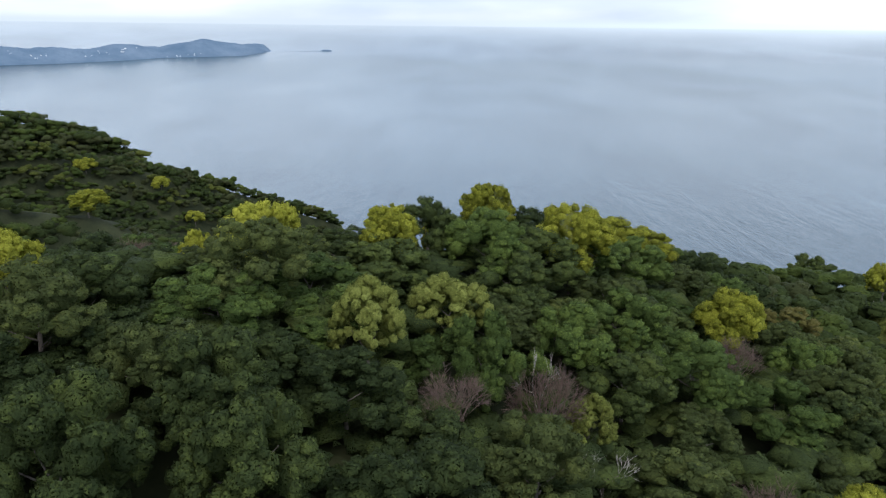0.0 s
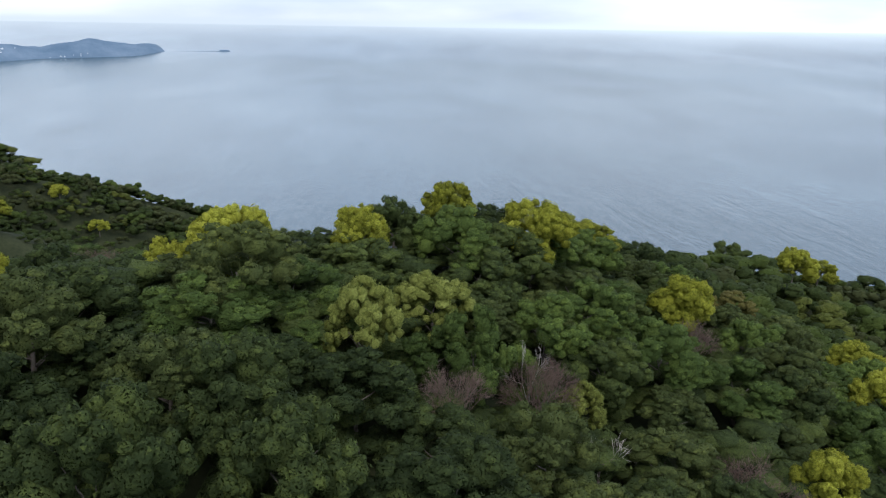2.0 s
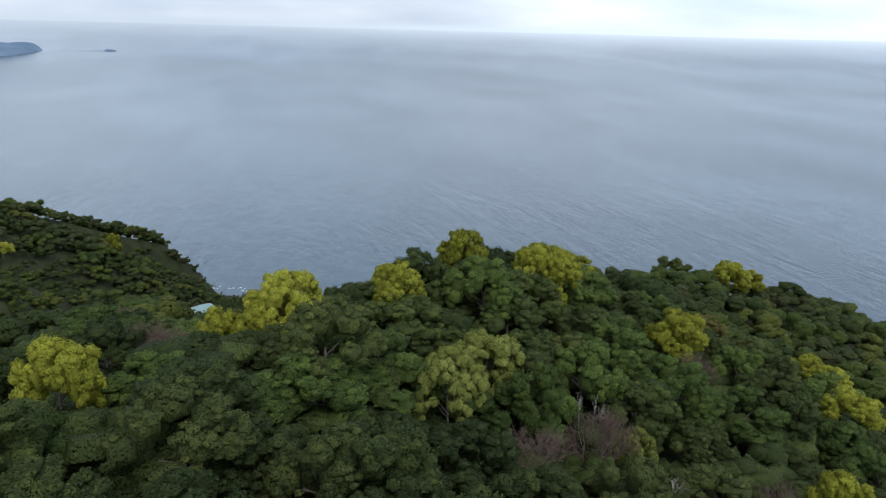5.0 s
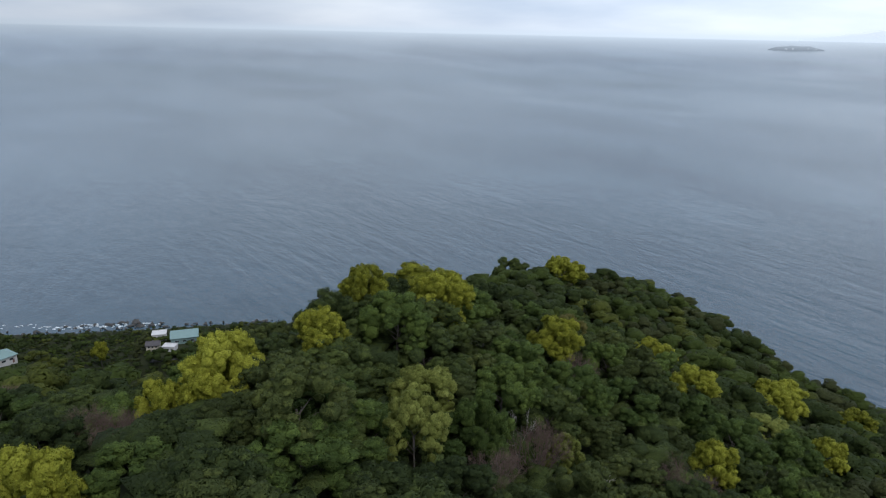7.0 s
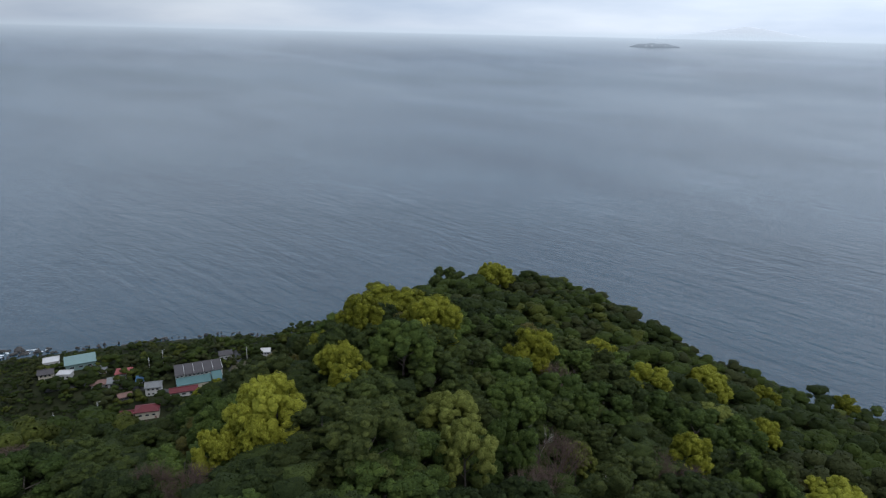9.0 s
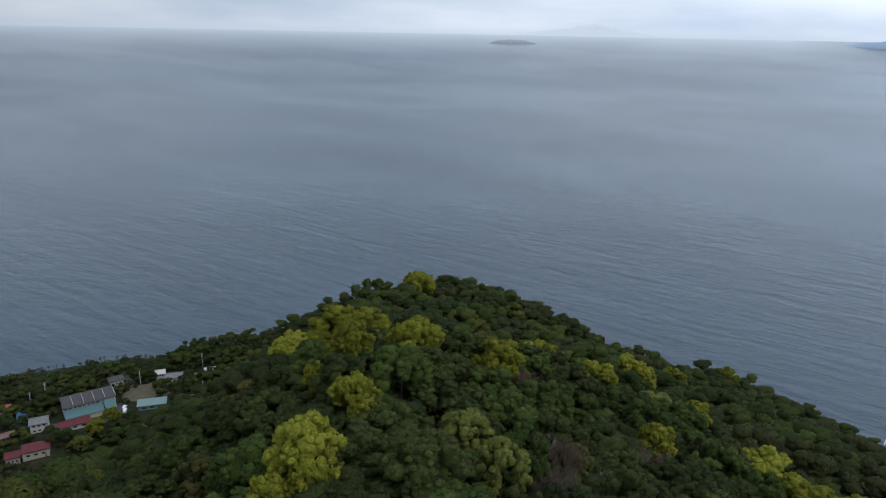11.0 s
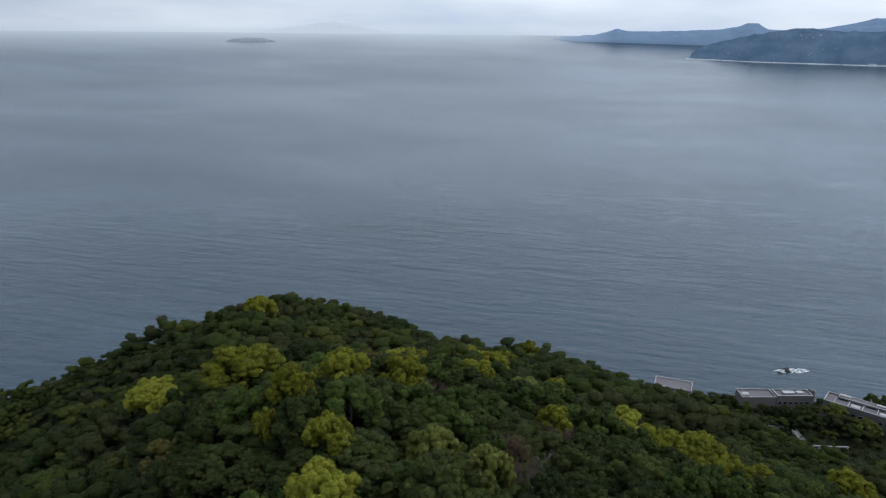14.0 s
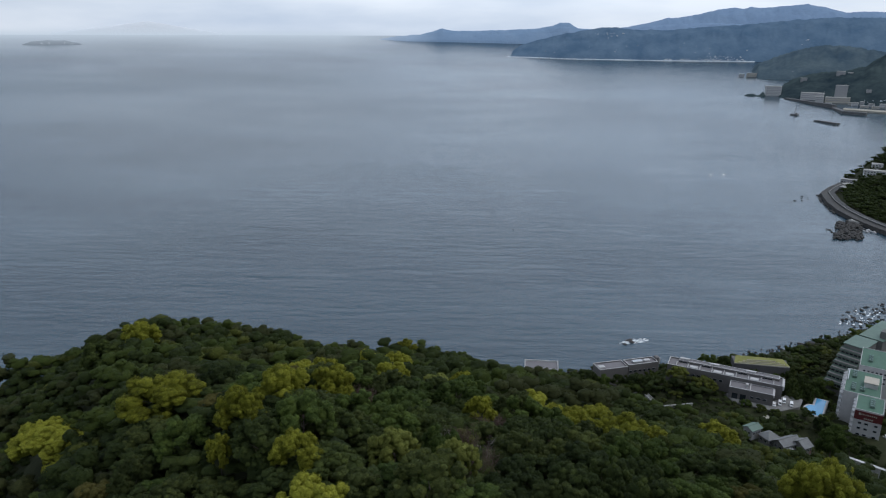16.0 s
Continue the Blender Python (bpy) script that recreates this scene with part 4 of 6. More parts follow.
for ix in range(-108, 170):
    for iy in range(-122, 142):
        x, y = ix * 7.9 + (iy % 2) * 3.9 + wood.uniform(-2.7, 2.7), iy * 7.3 + wood.uniform(-2.7, 2.7)
        roll_a, roll_b = wood.random(), wood.random()
        if any(math.hypot(x - cx, y - cy) < cr for cx, cy, cr in CLEAR):
            continue
        if ((x - 4) / 68) ** 2 + ((y - 60) / 58) ** 2 < 1:
            if all(math.hypot(x - a, y - b) > c * 0.5 + 2.0 for a, b, c in taken):
                near.append((x, y, roll_a, roll_b))
        elif x > 800 and y < -488 and math.degrees(math.atan2(x + 45, y - 25)) < 124 and min(math.hypot(x - a, y - b) for a, b in ROAD_LINE) > 14:
            far.append((x, y, roll_a, roll_b))
        elif -480 < x < 560 and -330 < y < 900 and (math.hypot(x + 45, y - 25) < 135 or -34 < math.degrees(math.atan2(x + 45, y - 25)) < 124):
            if not (x < -150 and 510 < math.hypot(x + 45, y - 25) < 690):  # a hollow behind the western spur
                far.append((x, y, roll_a, roll_b))
for x, y, a, b in near:
    tip = ground_at(x, y) + 6.0 + 5.4 * ((b * 5.7) % 1)
    if x < -24 and y > 78:  # lower growth on the western shoulder
        tip = ground_at(x, y) + 4.6 + 2.0 * ((b * 5.7) % 1)
    for gx, gy, gt, gh in proud:  # neighbours stay below the spreading flowering crowns
        if math.hypot(x - gx, y - gy) < gh + 5.5:
            tip = min(tip, max(gt - 2.6, ground_at(x, y) + 3.5))
    if x < -20 and y > 30:
        a = a * 0.5
    key = "dark" if a < 0.40 else "mid" if a < 0.74 else "grey" if a < 0.925 else "russet" if a < 0.968 else "bare"
    plant(key, x, y, 0.90 + 0.36 * b, 360 * ((a * 7.3) % 1), int(b * 97), tip)

# the rest of the wood, too many to count
SMALL = [crown(70 + i, 7, 22, 170, 0.22, tuft_r=(0.17, 0.29), bud=0.9, flat=0.9, core=0.98, soft=1.1) for i in range(4)]
MEDIUM = [crown(75 + i, 5, 11, 60, 0.27, tuft_r=(0.22, 0.34), bud=0.9, flat=0.9, core=1.0, soft=1.1) for i in range(3)]
DISTANT = [crown(85 + i, 3, 6, 10, 0.45, tuft_r=(0.42, 0.54), bud=1.0, flat=1.0, round_buds=False) for i in range(3)]
TINY = [crown(80 + i, 4, 6, 26, 0.36, tuft_r=(0.28, 0.42), bud=0.92, flat=0.95, core=1.02, soft=1.1) for i in range(3)]
far_xy = np.array([(p[0], p[1]) for p in far])
far_z = land(far_xy[:, 0], far_xy[:, 1])
stands = {}
for (x, y, a, b), z in zip(far, far_z):
    off = math.hypot(x + 45, y - 25)
    if z < 1.4 or (off > 600 and y > 300 and (a * 31) % 1 < 0.5):
        continue
    village = -60 < x < 240 and y > 330
    west = x < -30 and y > 85 and y < 560
    close = (math.hypot(x - 40, y - 70) < 175 or math.hypot(x + 30, y - 150) < 130) and -39 < math.degrees(math.atan2(x + 45, y - 25)) < 124
    v, f, m = SMALL[int(a * 91) % 4] if close else MEDIUM[int(a * 91) % 3] if village and y < 520 or (x < -30 and 85 < y and off < 620) or (170 < x < 430 and -260 < y < 60) else (TINY if off < 430 and -39 < math.degrees(math.atan2(x + 45, y - 25)) < 126 else DISTANT)[int(a * 91) % 3]
    t, s = a * 40, 0.76 + 0.66 * b * b
    s *= (0.55 if village and z < 20 else 0.95 if village and z < 31 else 1.1 if west and y < 440 else 1.28 if x < -90 and y > 85 else 1.0) * (1.32 if off > 600 and y > 560 else 1.0)
    if any(math.hypot(x - cx, y - cy) < cr for cx, cy, cr in LOW):
        s *= 0.36
    elif -150 < x < -84 and 215 < y < 312:  # wind-cut growth at the end of the western spur
        s *= 0.62
    elif -235 < x < -95 and 400 < y < 570:
        s *= 0.85
    elif 55 < x < 135 and -78 < y < 12:  # young growth on the slope above the gardens
        s *= 0.6
    if any(math.hypot(x - gx, y - gy) < gh * 0.75 for gx, gy, gt, gh in proud):
        continue
    if any(math.hypot(x - gx, y - gy) < gh + 5.5 for gx, gy, gt, gh in proud):
        s *= 0.72
    rot = np.array([[math.cos(t), -math.sin(t), 0], [math.sin(t), math.cos(t), 0], [0, 0, 1]])
    g = (v * (s * 1.26, s * 1.26, s * 0.92)) @ rot.T + (x, y, z - (4.0 if west and y < 330 else 2.6) + 2.4 * ((a * 17) % 1))
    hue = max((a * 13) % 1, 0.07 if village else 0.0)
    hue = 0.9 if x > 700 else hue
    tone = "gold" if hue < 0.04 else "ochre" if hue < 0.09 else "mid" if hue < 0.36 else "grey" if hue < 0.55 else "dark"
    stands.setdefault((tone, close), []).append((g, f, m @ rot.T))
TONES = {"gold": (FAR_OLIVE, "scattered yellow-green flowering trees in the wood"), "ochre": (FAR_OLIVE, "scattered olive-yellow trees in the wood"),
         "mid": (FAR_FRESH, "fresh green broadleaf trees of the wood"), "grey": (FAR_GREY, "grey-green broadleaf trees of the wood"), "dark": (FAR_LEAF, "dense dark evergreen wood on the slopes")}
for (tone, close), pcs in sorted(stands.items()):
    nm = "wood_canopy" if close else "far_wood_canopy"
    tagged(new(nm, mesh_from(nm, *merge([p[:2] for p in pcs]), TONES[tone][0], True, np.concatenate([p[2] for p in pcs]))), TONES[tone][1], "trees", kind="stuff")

# undergrowth that closes the gaps between the near trees
under = []
for ix in range(-16, 19):
    for iy in range(-5, 29):
        x, y = ix * 5.0 + wood.uniform(-1.8, 1.8), iy * 5.0 + wood.uniform(-1.8, 1.8)
        v, f, m = DISTANT[wood.randrange(3)]
        k, t = wood.uniform(0.6, 0.95), wood.uniform(0, 6.28)
        rot = np.array([[math.cos(t), -math.sin(t), 0], [math.sin(t), math.cos(t), 0], [0, 0, 1]])
        under.append(((v * (k, k, k * 0.62)) @ rot.T + (x, y, ground_at(x, y) - 0.5), f, m @ rot.T))
tagged(new("undergrowth", mesh_from("undergrowth", *merge([p[:2] for p in under]), LEAF_DARK, True, np.concatenate([p[2] for p in under]))), "dark evergreen undergrowth below the trees", "shrubs", kind="stuff")

# scrub between the houses and along the shore slopes
BUSH = [crown(90 + i, 2, 4, 16, 0.45, tuft_r=(0.45, 0.6), bud=0.95, round_buds=False) for i in range(3)]
spots = []
for x0, y0, x1, y1 in ((-60, 330, 235, 590), (170, -270, 430, 40), (-140, 255, -20, 330), (-120, 331, -61, 400)):
    for ix in range(int((x1 - x0) / 7.4)):
        for iy in range(int((y1 - y0) / 7.4)):
            x, y = x0 + ix * 7.4 + wood.uniform(-1.9, 1.9), y0 + iy * 7.4 + wood.uniform(-1.9, 1.9)
            if not any(math.hypot(x - cx, y - cy) < cr * 0.82 for cx, cy, cr in CLEAR):
                spots.append((x, y, wood.randrange(3), wood.uniform(0.45, 0.80), wood.uniform(0, 6.28)))
spot_z = land(np.array([p[0] for p in spots]), np.array([p[1] for p in spots]))
scrub = []
for (x, y, i, k, t), z in zip(spots, spot_z):
    if z > 0.7:
        rot = np.array([[math.cos(t), -math.sin(t), 0], [math.sin(t), math.cos(t), 0], [0, 0, 1]])
        scrub.append(((BUSH[i][0] * (k, k, k * 0.5)) @ rot.T + (x, y, z - 0.6), BUSH[i][1], BUSH[i][2] @ rot.T))
tagged(new("scrub", mesh_from("scrub", *merge([p[:2] for p in scrub]), FAR_LEAF, True, np.concatenate([p[2] for p in scrub]))), "dense green scrub between the houses and along the shore", "shrubs", kind="stuff")

# boulders along the foot of the shore
stones = []
for (ax, ay), (bx, by) in zip(COAST[3:24], COAST[4:25]):
    for k in range(int(math.hypot(bx - ax, by - ay) / 1.9)):
        t = wood.random()
        x, y = ax + (bx - ax) * t + wood.uniform(-4.5, 4.5), ay + (by - ay) * t + wood.uniform(-4.5, 4.5)
        v, f = ICO0
        turn = np.linalg.qr(np.random.default_rng(abs(k + int(ax * 7))).normal(0, 1, (3, 3)))[0]
        size = np.array([wood.uniform(0.7, 2.4), wood.uniform(0.6, 1.6), wood.uniform(0.4, 1.1)])
        stones.append(((v * size) @ turn.T + (x, y, wood.uniform(-0.6, 0.5)), f))
tagged(new("shore_boulders", mesh_from("shore_boulders", *merge(stones), ROCK)), "dark boulders along the foot of the shore", "boulders", kind="stuff")


# ---- building helpers ----
def box(bm, c, s, turn=0.0, bevel=0.0):
    """A box of size s round its centre c."""
    r = bmesh.ops.create_cube(bm, size=1.0, matrix=pose(*c, 0, 0, turn) @ Matrix.Diagonal((*s, 1)))
    if bevel:
        es = list({e for v in r["verts"] for e in v.link_edges})
        bmesh.ops.bevel(bm, geom=es, offset=bevel, segments=1, affect="EDGES")
    return r["verts"]


def one_box(name, c, s, material, parent, label="", turn=0.0, bevel=0.0):
    bm = bmesh.new()
    box(bm, c, s, turn, bevel)
    return part(name, bm, material, parent, label)


def prism(bm, outline, z0, z1):
    """An upright prism over an outline of (x, y)."""
    lo = [bm.verts.new((x, y, z0)) for x, y in outline]
    hi = [bm.verts.new((x, y, z1)) for x, y in outline]
    n = len(outline)
    bm.faces.new(lo[::-1])
    bm.faces.new(hi)
    for i in range(n):
        bm.faces.new((lo[i], lo[(i + 1) % n], hi[(i + 1) % n], hi[i]))


def slab(bm, quad, thick):
    """A sloping slab: four corners of its upper face."""
    up = [bm.verts.new(p) for p in quad]
    dn = [bm.verts.new((p[0], p[1], p[2] - thick)) for p in quad]
    n = len(quad)
    bm.faces.new(up)
    bm.faces.new(dn[::-1])
    for i in range(n):
        bm.faces.new((up[i], dn[i], dn[(i + 1) % n], up[(i + 1) % n]))


def root_at(name, x, y, z, turn, label, category, group=""):
    r = tagged(new(name), label, category, group)
    r.matrix_world = pose(x, y, z, 0, 0, turn)
    return r


def wall_mat(name, c, wear=0.8, rough=0.8):
    return surface(name, tuple(v * wear for v in c), c, 0.35, rough, 0.3, 0.1, 6.0)


WHITE = wall_mat("white_render", (0.52, 0.51, 0.5))
CREAM = wall_mat("cream_render", (0.46, 0.42, 0.35))
GREYWALL = wall_mat("grey_wall", (0.33, 0.33, 0.33))
DARKWALL = wall_mat("dark_wall", (0.12, 0.115, 0.115))
WINGWALL = wall_mat("wing_wall", (0.16, 0.16, 0.15))
TAUPE = wall_mat("taupe_cladding", (0.155, 0.145, 0.14))
DECK = wall_mat("roof_deck", (0.19, 0.18, 0.185))
TEAL = wall_mat("teal_metal", (0.085, 0.16, 0.16), 0.8, 0.55)
PALETEAL = wall_mat("pale_teal_metal", (0.17, 0.25, 0.24), 0.85, 0.55)
REDROOF = wall_mat("red_roof", (0.13, 0.026, 0.03), 0.7, 0.6)
CORAL = wall_mat("coral_roof", (0.28, 0.07, 0.065), 0.8, 0.6)
BROWNROOF = wall_mat("brown_roof", (0.20, 0.12, 0.10), 0.75)
DARKROOF = wall_mat("dark_roof", (0.075, 0.068, 0.070), 0.7, 0.7)
GREYROOF = wall_mat("grey_tile", (0.20, 0.205, 0.205), 0.6, 0.7)
BLUEROOF = wall_mat("blue_roof", (0.04, 0.1, 0.18), 0.8, 0.5)
GREENROOF = wall_mat("green_roof", (0.08, 0.155, 0.11), 0.78, 0.7)
SAGE = wall_mat("sage_roof", (0.13, 0.19, 0.155), 0.8, 0.6)
DARKSAGE = wall_mat("dark_sage_roof", (0.075, 0.11, 0.09), 0.75, 0.6)
SIGNRED = wall_mat("sign_red", (0.11, 0.022, 0.022), 0.85)
OLIVE = surface("roof_garden", (0.14, 0.15, 0.05), (0.26, 0.25, 0.09), 0.15, 0.95, 0.1)
STEEL = surface("steel", (0.35, 0.36, 0.37), (0.50, 0.51, 0.52), 1.0, 0.4, 0.5, 0.05, 6.0, 0.6)
RUBBER = surface("rubber", (0.02, 0.02, 0.02), (0.04, 0.04, 0.04), 2.0, 0.8)
CARPAINT = surface("white_paint", (0.72, 0.72, 0.72), (0.80, 0.80, 0.80), 0.5, 0.25, 0.5, 0.0)
GLASS, g_nt, g_b = node_mat("window_glass", 0.06, 0.6)
g_b.inputs["Base Color"].default_value = (0.02, 0.025, 0.03, 1)
POOLWATER, p_nt, p_b = node_mat("pool_water", 0.05, 0.5)
p_wave = add(p_nt, "ShaderNodeTexNoise", Scale=0.6, Detail=3.0)
p_nt.links.new(ramp(p_nt, p_wave.outputs["Fac"], [(0.3, (0.06, 0.26, 0.50)), (0.7, (0.12, 0.38, 0.62))]), p_b.inputs["Base Color"])


def windows_on(parent, w, d, h, storeys, cols, side="-y"):
    """Framed panes in rows on one side of a box-like house."""
    for k in range(storeys):
        for i in range(cols):
            f = (i + 0.5) / cols - 0.5
            z = (k + 0.55) * h / storeys
            if side in ("-y", "+y"):
                s = -1 if side == "-y" else 1
                c, size, inner = (f * w * 0.86, s * (d / 2 + 0.02), z), (w / cols * 0.5, 0.10, 1.1), (w / cols * 0.42, 0.06, 0.95)
                ci = (c[0], c[1] + s * 0.04, z)
            else:
                s = -1 if side == "-x" else 1
                c, size, inner = (s * (w / 2 + 0.02), f * d * 0.86, z), (0.10, d / cols * 0.5, 1.1), (0.06, d / cols * 0.42, 0.95)
                ci = (c[0] + s * 0.04, c[1], z)
            fr = one_box("window", c, size, STEEL, parent)
            one_box("pane", ci, inner, GLASS, fr)


def house(x, y, turn, w, d, h, roof, wall, cover, label, z=None, pitch=0.42, eave=0.6, storeys=1, cols=3, group="village houses"):
    """A small house: walls, a roof with eaves, framed windows and a door."""
    r = root_at("house", x, y, (min(ground_at(x + a, y + b) for a in (-4, 4) for b in (-4, 4)) - 0.2) if z is None else z, turn, label, "house", group)
    bm = bmesh.new()
    box(bm, (0, 0, h / 2 - 0.5), (w, d, h + 1.0))
    rise = pitch * d / 2
    if roof == "gable":
        for s in (-1, 1):
            a = [(s * (w / 2 - 0.10), -d / 2 + 0.02, h), (s * (w / 2 - 0.10), d / 2 - 0.02, h), (s * (w / 2 - 0.10), 0, h + rise - 0.02)]
            b = [(s * (w / 2 - 0.002), p[1], p[2]) for p in a]
            va, vb = [bm.verts.new(p) for p in a], [bm.verts.new(p) for p in b]
            bm.faces.new(va), bm.faces.new(vb)
            for i in range(3):
                bm.faces.new((va[i], va[(i + 1) % 3], vb[(i + 1) % 3], vb[i]))
    part("wall", bm, wall, r)
    bm = bmesh.new()
    W, D, drop = w / 2 + eave, d / 2 + eave, eave * pitch
    top, low = h + rise + 0.22, h - drop + 0.22
    if roof == "gable":
        slab(bm, [(-W, -D, low), (W, -D, low), (W, 0, top), (-W, 0, top)], 0.2)
        slab(bm, [(W, D, low), (-W, D, low), (-W, 0.0, top), (W, 0.0, top)], 0.2)
        box(bm, (0, 0, top + 0.02), (2 * W, 0.4, 0.24))
    elif roof == "hip":
        k = max(0.3, W - D * 0.9)
        slab(bm, [(-W, -D, low), (W, -D, low), (k, 0, top), (-k, 0, top)], 0.2)
        slab(bm, [(W, D, low), (-W, D, low), (-k, 0, top), (k, 0, top)], 0.2)
        slab(bm, [(W, -D, low), (W, D, low), (k, 0, top)], 0.2)
        slab(bm, [(-W, D, low), (-W, -D, low), (-k, 0, top)], 0.2)
    elif roof == "shed":
        slab(bm, [(-W, -D, h + 0.2), (W, -D, h + 0.2), (W, D, h + 0.2 + rise), (-W, D, h + 0.2 + rise)], 0.22)
        box(bm, (0, d / 2 - 0.15, h + rise / 2), (w - 0.1, 0.25, rise))
    else:
        box(bm, (0, 0, h + 0.12), (w + 0.5, d + 0.5, 0.24))
        for s in (-1, 1):
            box(bm, (0, s * (d / 2 + 0.15), h + 0.4), (w + 0.5, 0.2, 0.34))
            box(bm, (s * (w / 2 + 0.15), 0, h + 0.4), (0.2, d + 0.1, 0.34))
    part("roof", bm, cover, r)
    windows_on(r, w, d, h, storeys, cols)
    windows_on(r, w, d, h, storeys, 2, "-x")
    one_box("door", (w * 0.36, -d / 2 - 0.03, 1.0), (0.95, 0.1, 2.0), BROWNROOF, r)
    return r


def utility_pole(x, y, h=11.0, turn=20.0, lamp=False):
    r = root_at("utility_pole", x, y, ground_at(x, y) - 0.3, turn, "grey concrete utility pole with a crossarm beside the lane", "pole", "utility poles")
    me = mesh_from("mast", *tube((0, 0, 0), (0, 0, h), 0.2, 0.13, 8), CONCRETE, True)
    new("mast", me).parent = r
    one_box("crossarm", (0, 0, h - 1.0), (1.9, 0.12, 0.12), STEEL, r)
    one_box("transformer", (0.35, 0.0, h - 2.2), (0.45, 0.45, 0.8), STEEL, r, bevel=0.08)
    if lamp:
        one_box("lamp_arm", (0.9, 0, h - 0.3), (1.8, 0.09, 0.09), STEEL, r)
        one_box("lamp_head", (1.8, 0, h - 0.35), (0.7, 0.28, 0.16), WHITE, r)


# ---- the village above the shore ----
V = [
    # x, y, turn, width, depth, height, roof, wall, cover, storeys, label
    (40, 470, -15, 9, 8, 6.0, "flat", WHITE, WHITE, 2, "white flat-roofed house near the shore"),
    (53.5, 457.5, -14, 17, 9, 4.6, "shed", PALETEAL, PALETEAL, 1, "long pale teal metal-roofed hall near the shore"),
    (33, 454, -20, 8, 7, 5.0, "gable", CREAM, DARKROOF, 2, "cream house with a dark gabled roof"),
    (42, 448.5, -35, 8, 6, 3.2, "flat", WHITE, WHITE, 1, "low white flat-roofed house among trees"),
    (61, 442, -25, 6, 4, 2.8, "shed", GREYWALL, GREYROOF, 1, "small grey lean-to shed beside the hall"),
    (69.5, 427, -28, 8.5, 7.5, 4.2, "hip", WHITE, CORAL, 1, "white house with a coral-red hipped roof"),
    (74.5, 411, -30, 5, 7, 3.0, "gable", GREYWALL, BLUEROOF, 1, "small shed with a bright blue metal roof"),
    (61.5, 418.5, -20, 8, 5.5, 3.4, "shed", GREYWALL, GREYROOF, 1, "low grey house with a sloping roof"),
    (55, 424, -22, 10, 6, 3.0, "gable", GREYWALL, BROWNROOF, 1, "low house with a brown roof"),
    (75, 393, -28, 8.5, 7.5, 5.6, "gable", WHITE, GREYROOF, 2, "two-storey white house with a grey tiled roof"),
    (60, 398, -10, 7, 5, 2.8, "gable", DARKWALL, BROWNROOF, 1, "small dark wooden shed with a brown roof"),
    (87.5, 380.5, -22, 15, 6, 3.4, "gable", WHITE, REDROOF, 1, "low white house with a long red roof"),
    (63, 371, -26, 12, 8, 5.2, "hip", CREAM, REDROOF, 1, "house with a large dark red hipped roof"),
    (53, 374, -26, 6, 6, 4.8, "gable", CREAM, REDROOF, 1, "small outbuilding with a dark red roof"),
    (128, 410, -20, 8, 6.5, 4.6, "hip", WHITE, DARKROOF, 1, "white house with a dark hipped roof"),
    (150, 397, -35, 5.5, 5.5, 5.6, "gable", WHITE, WHITE, 2, "narrow white house with a pale roof"),
    (153, 386, -38, 9, 7, 4.6, "gable", WHITE, GREYROOF, 1, "white house with a pale grey gabled roof"),
    (161, 377, -40, 8, 5, 3.2, "gable", WHITE, GREYROOF, 1, "low white annex with a pale grey roof"),
    (169, 371, -30, 7, 4.5, 3.0, "shed", WHITE, WHITE, 1, "low white shed with a sloping roof"),
    (126, 367.5, -37, 15, 5.5, 3.0, "shed", PALETEAL, PALETEAL, 1, "long low shed with a pale metal roof"),
    (141, 356, -45, 11, 4, 2.8, "shed", GREYWALL, GREYROOF, 1, "narrow grey shed with a metal roof"),
    (22, 362, 20, 9, 6, 4.0, "gable", DARKWALL, GREYROOF, 1, "dark house with a grey roof among trees"),
    (30, 357, 10, 8, 7, 4.6, "gable", DARKWALL, DARKROOF, 2, "dark two-storey house among trees"),
    (28, 367, 10, 6, 5, 5.2, "gable", CREAM, BROWNROOF, 2, "narrow house with a brown roof among trees"),
]
for x, y, turn, w, d, h, roof, wall, cover, st, lab in V:
    house(x, y, turn, w, d, h, roof, wall, cover, lab, storeys=st)
house(-49, 380, 25, 12.5, 9.5, 4.0, "hip", WHITE, PALETEAL, "lone house with a pale teal roof in the wooded valley", z=64.4, pitch=0.5)


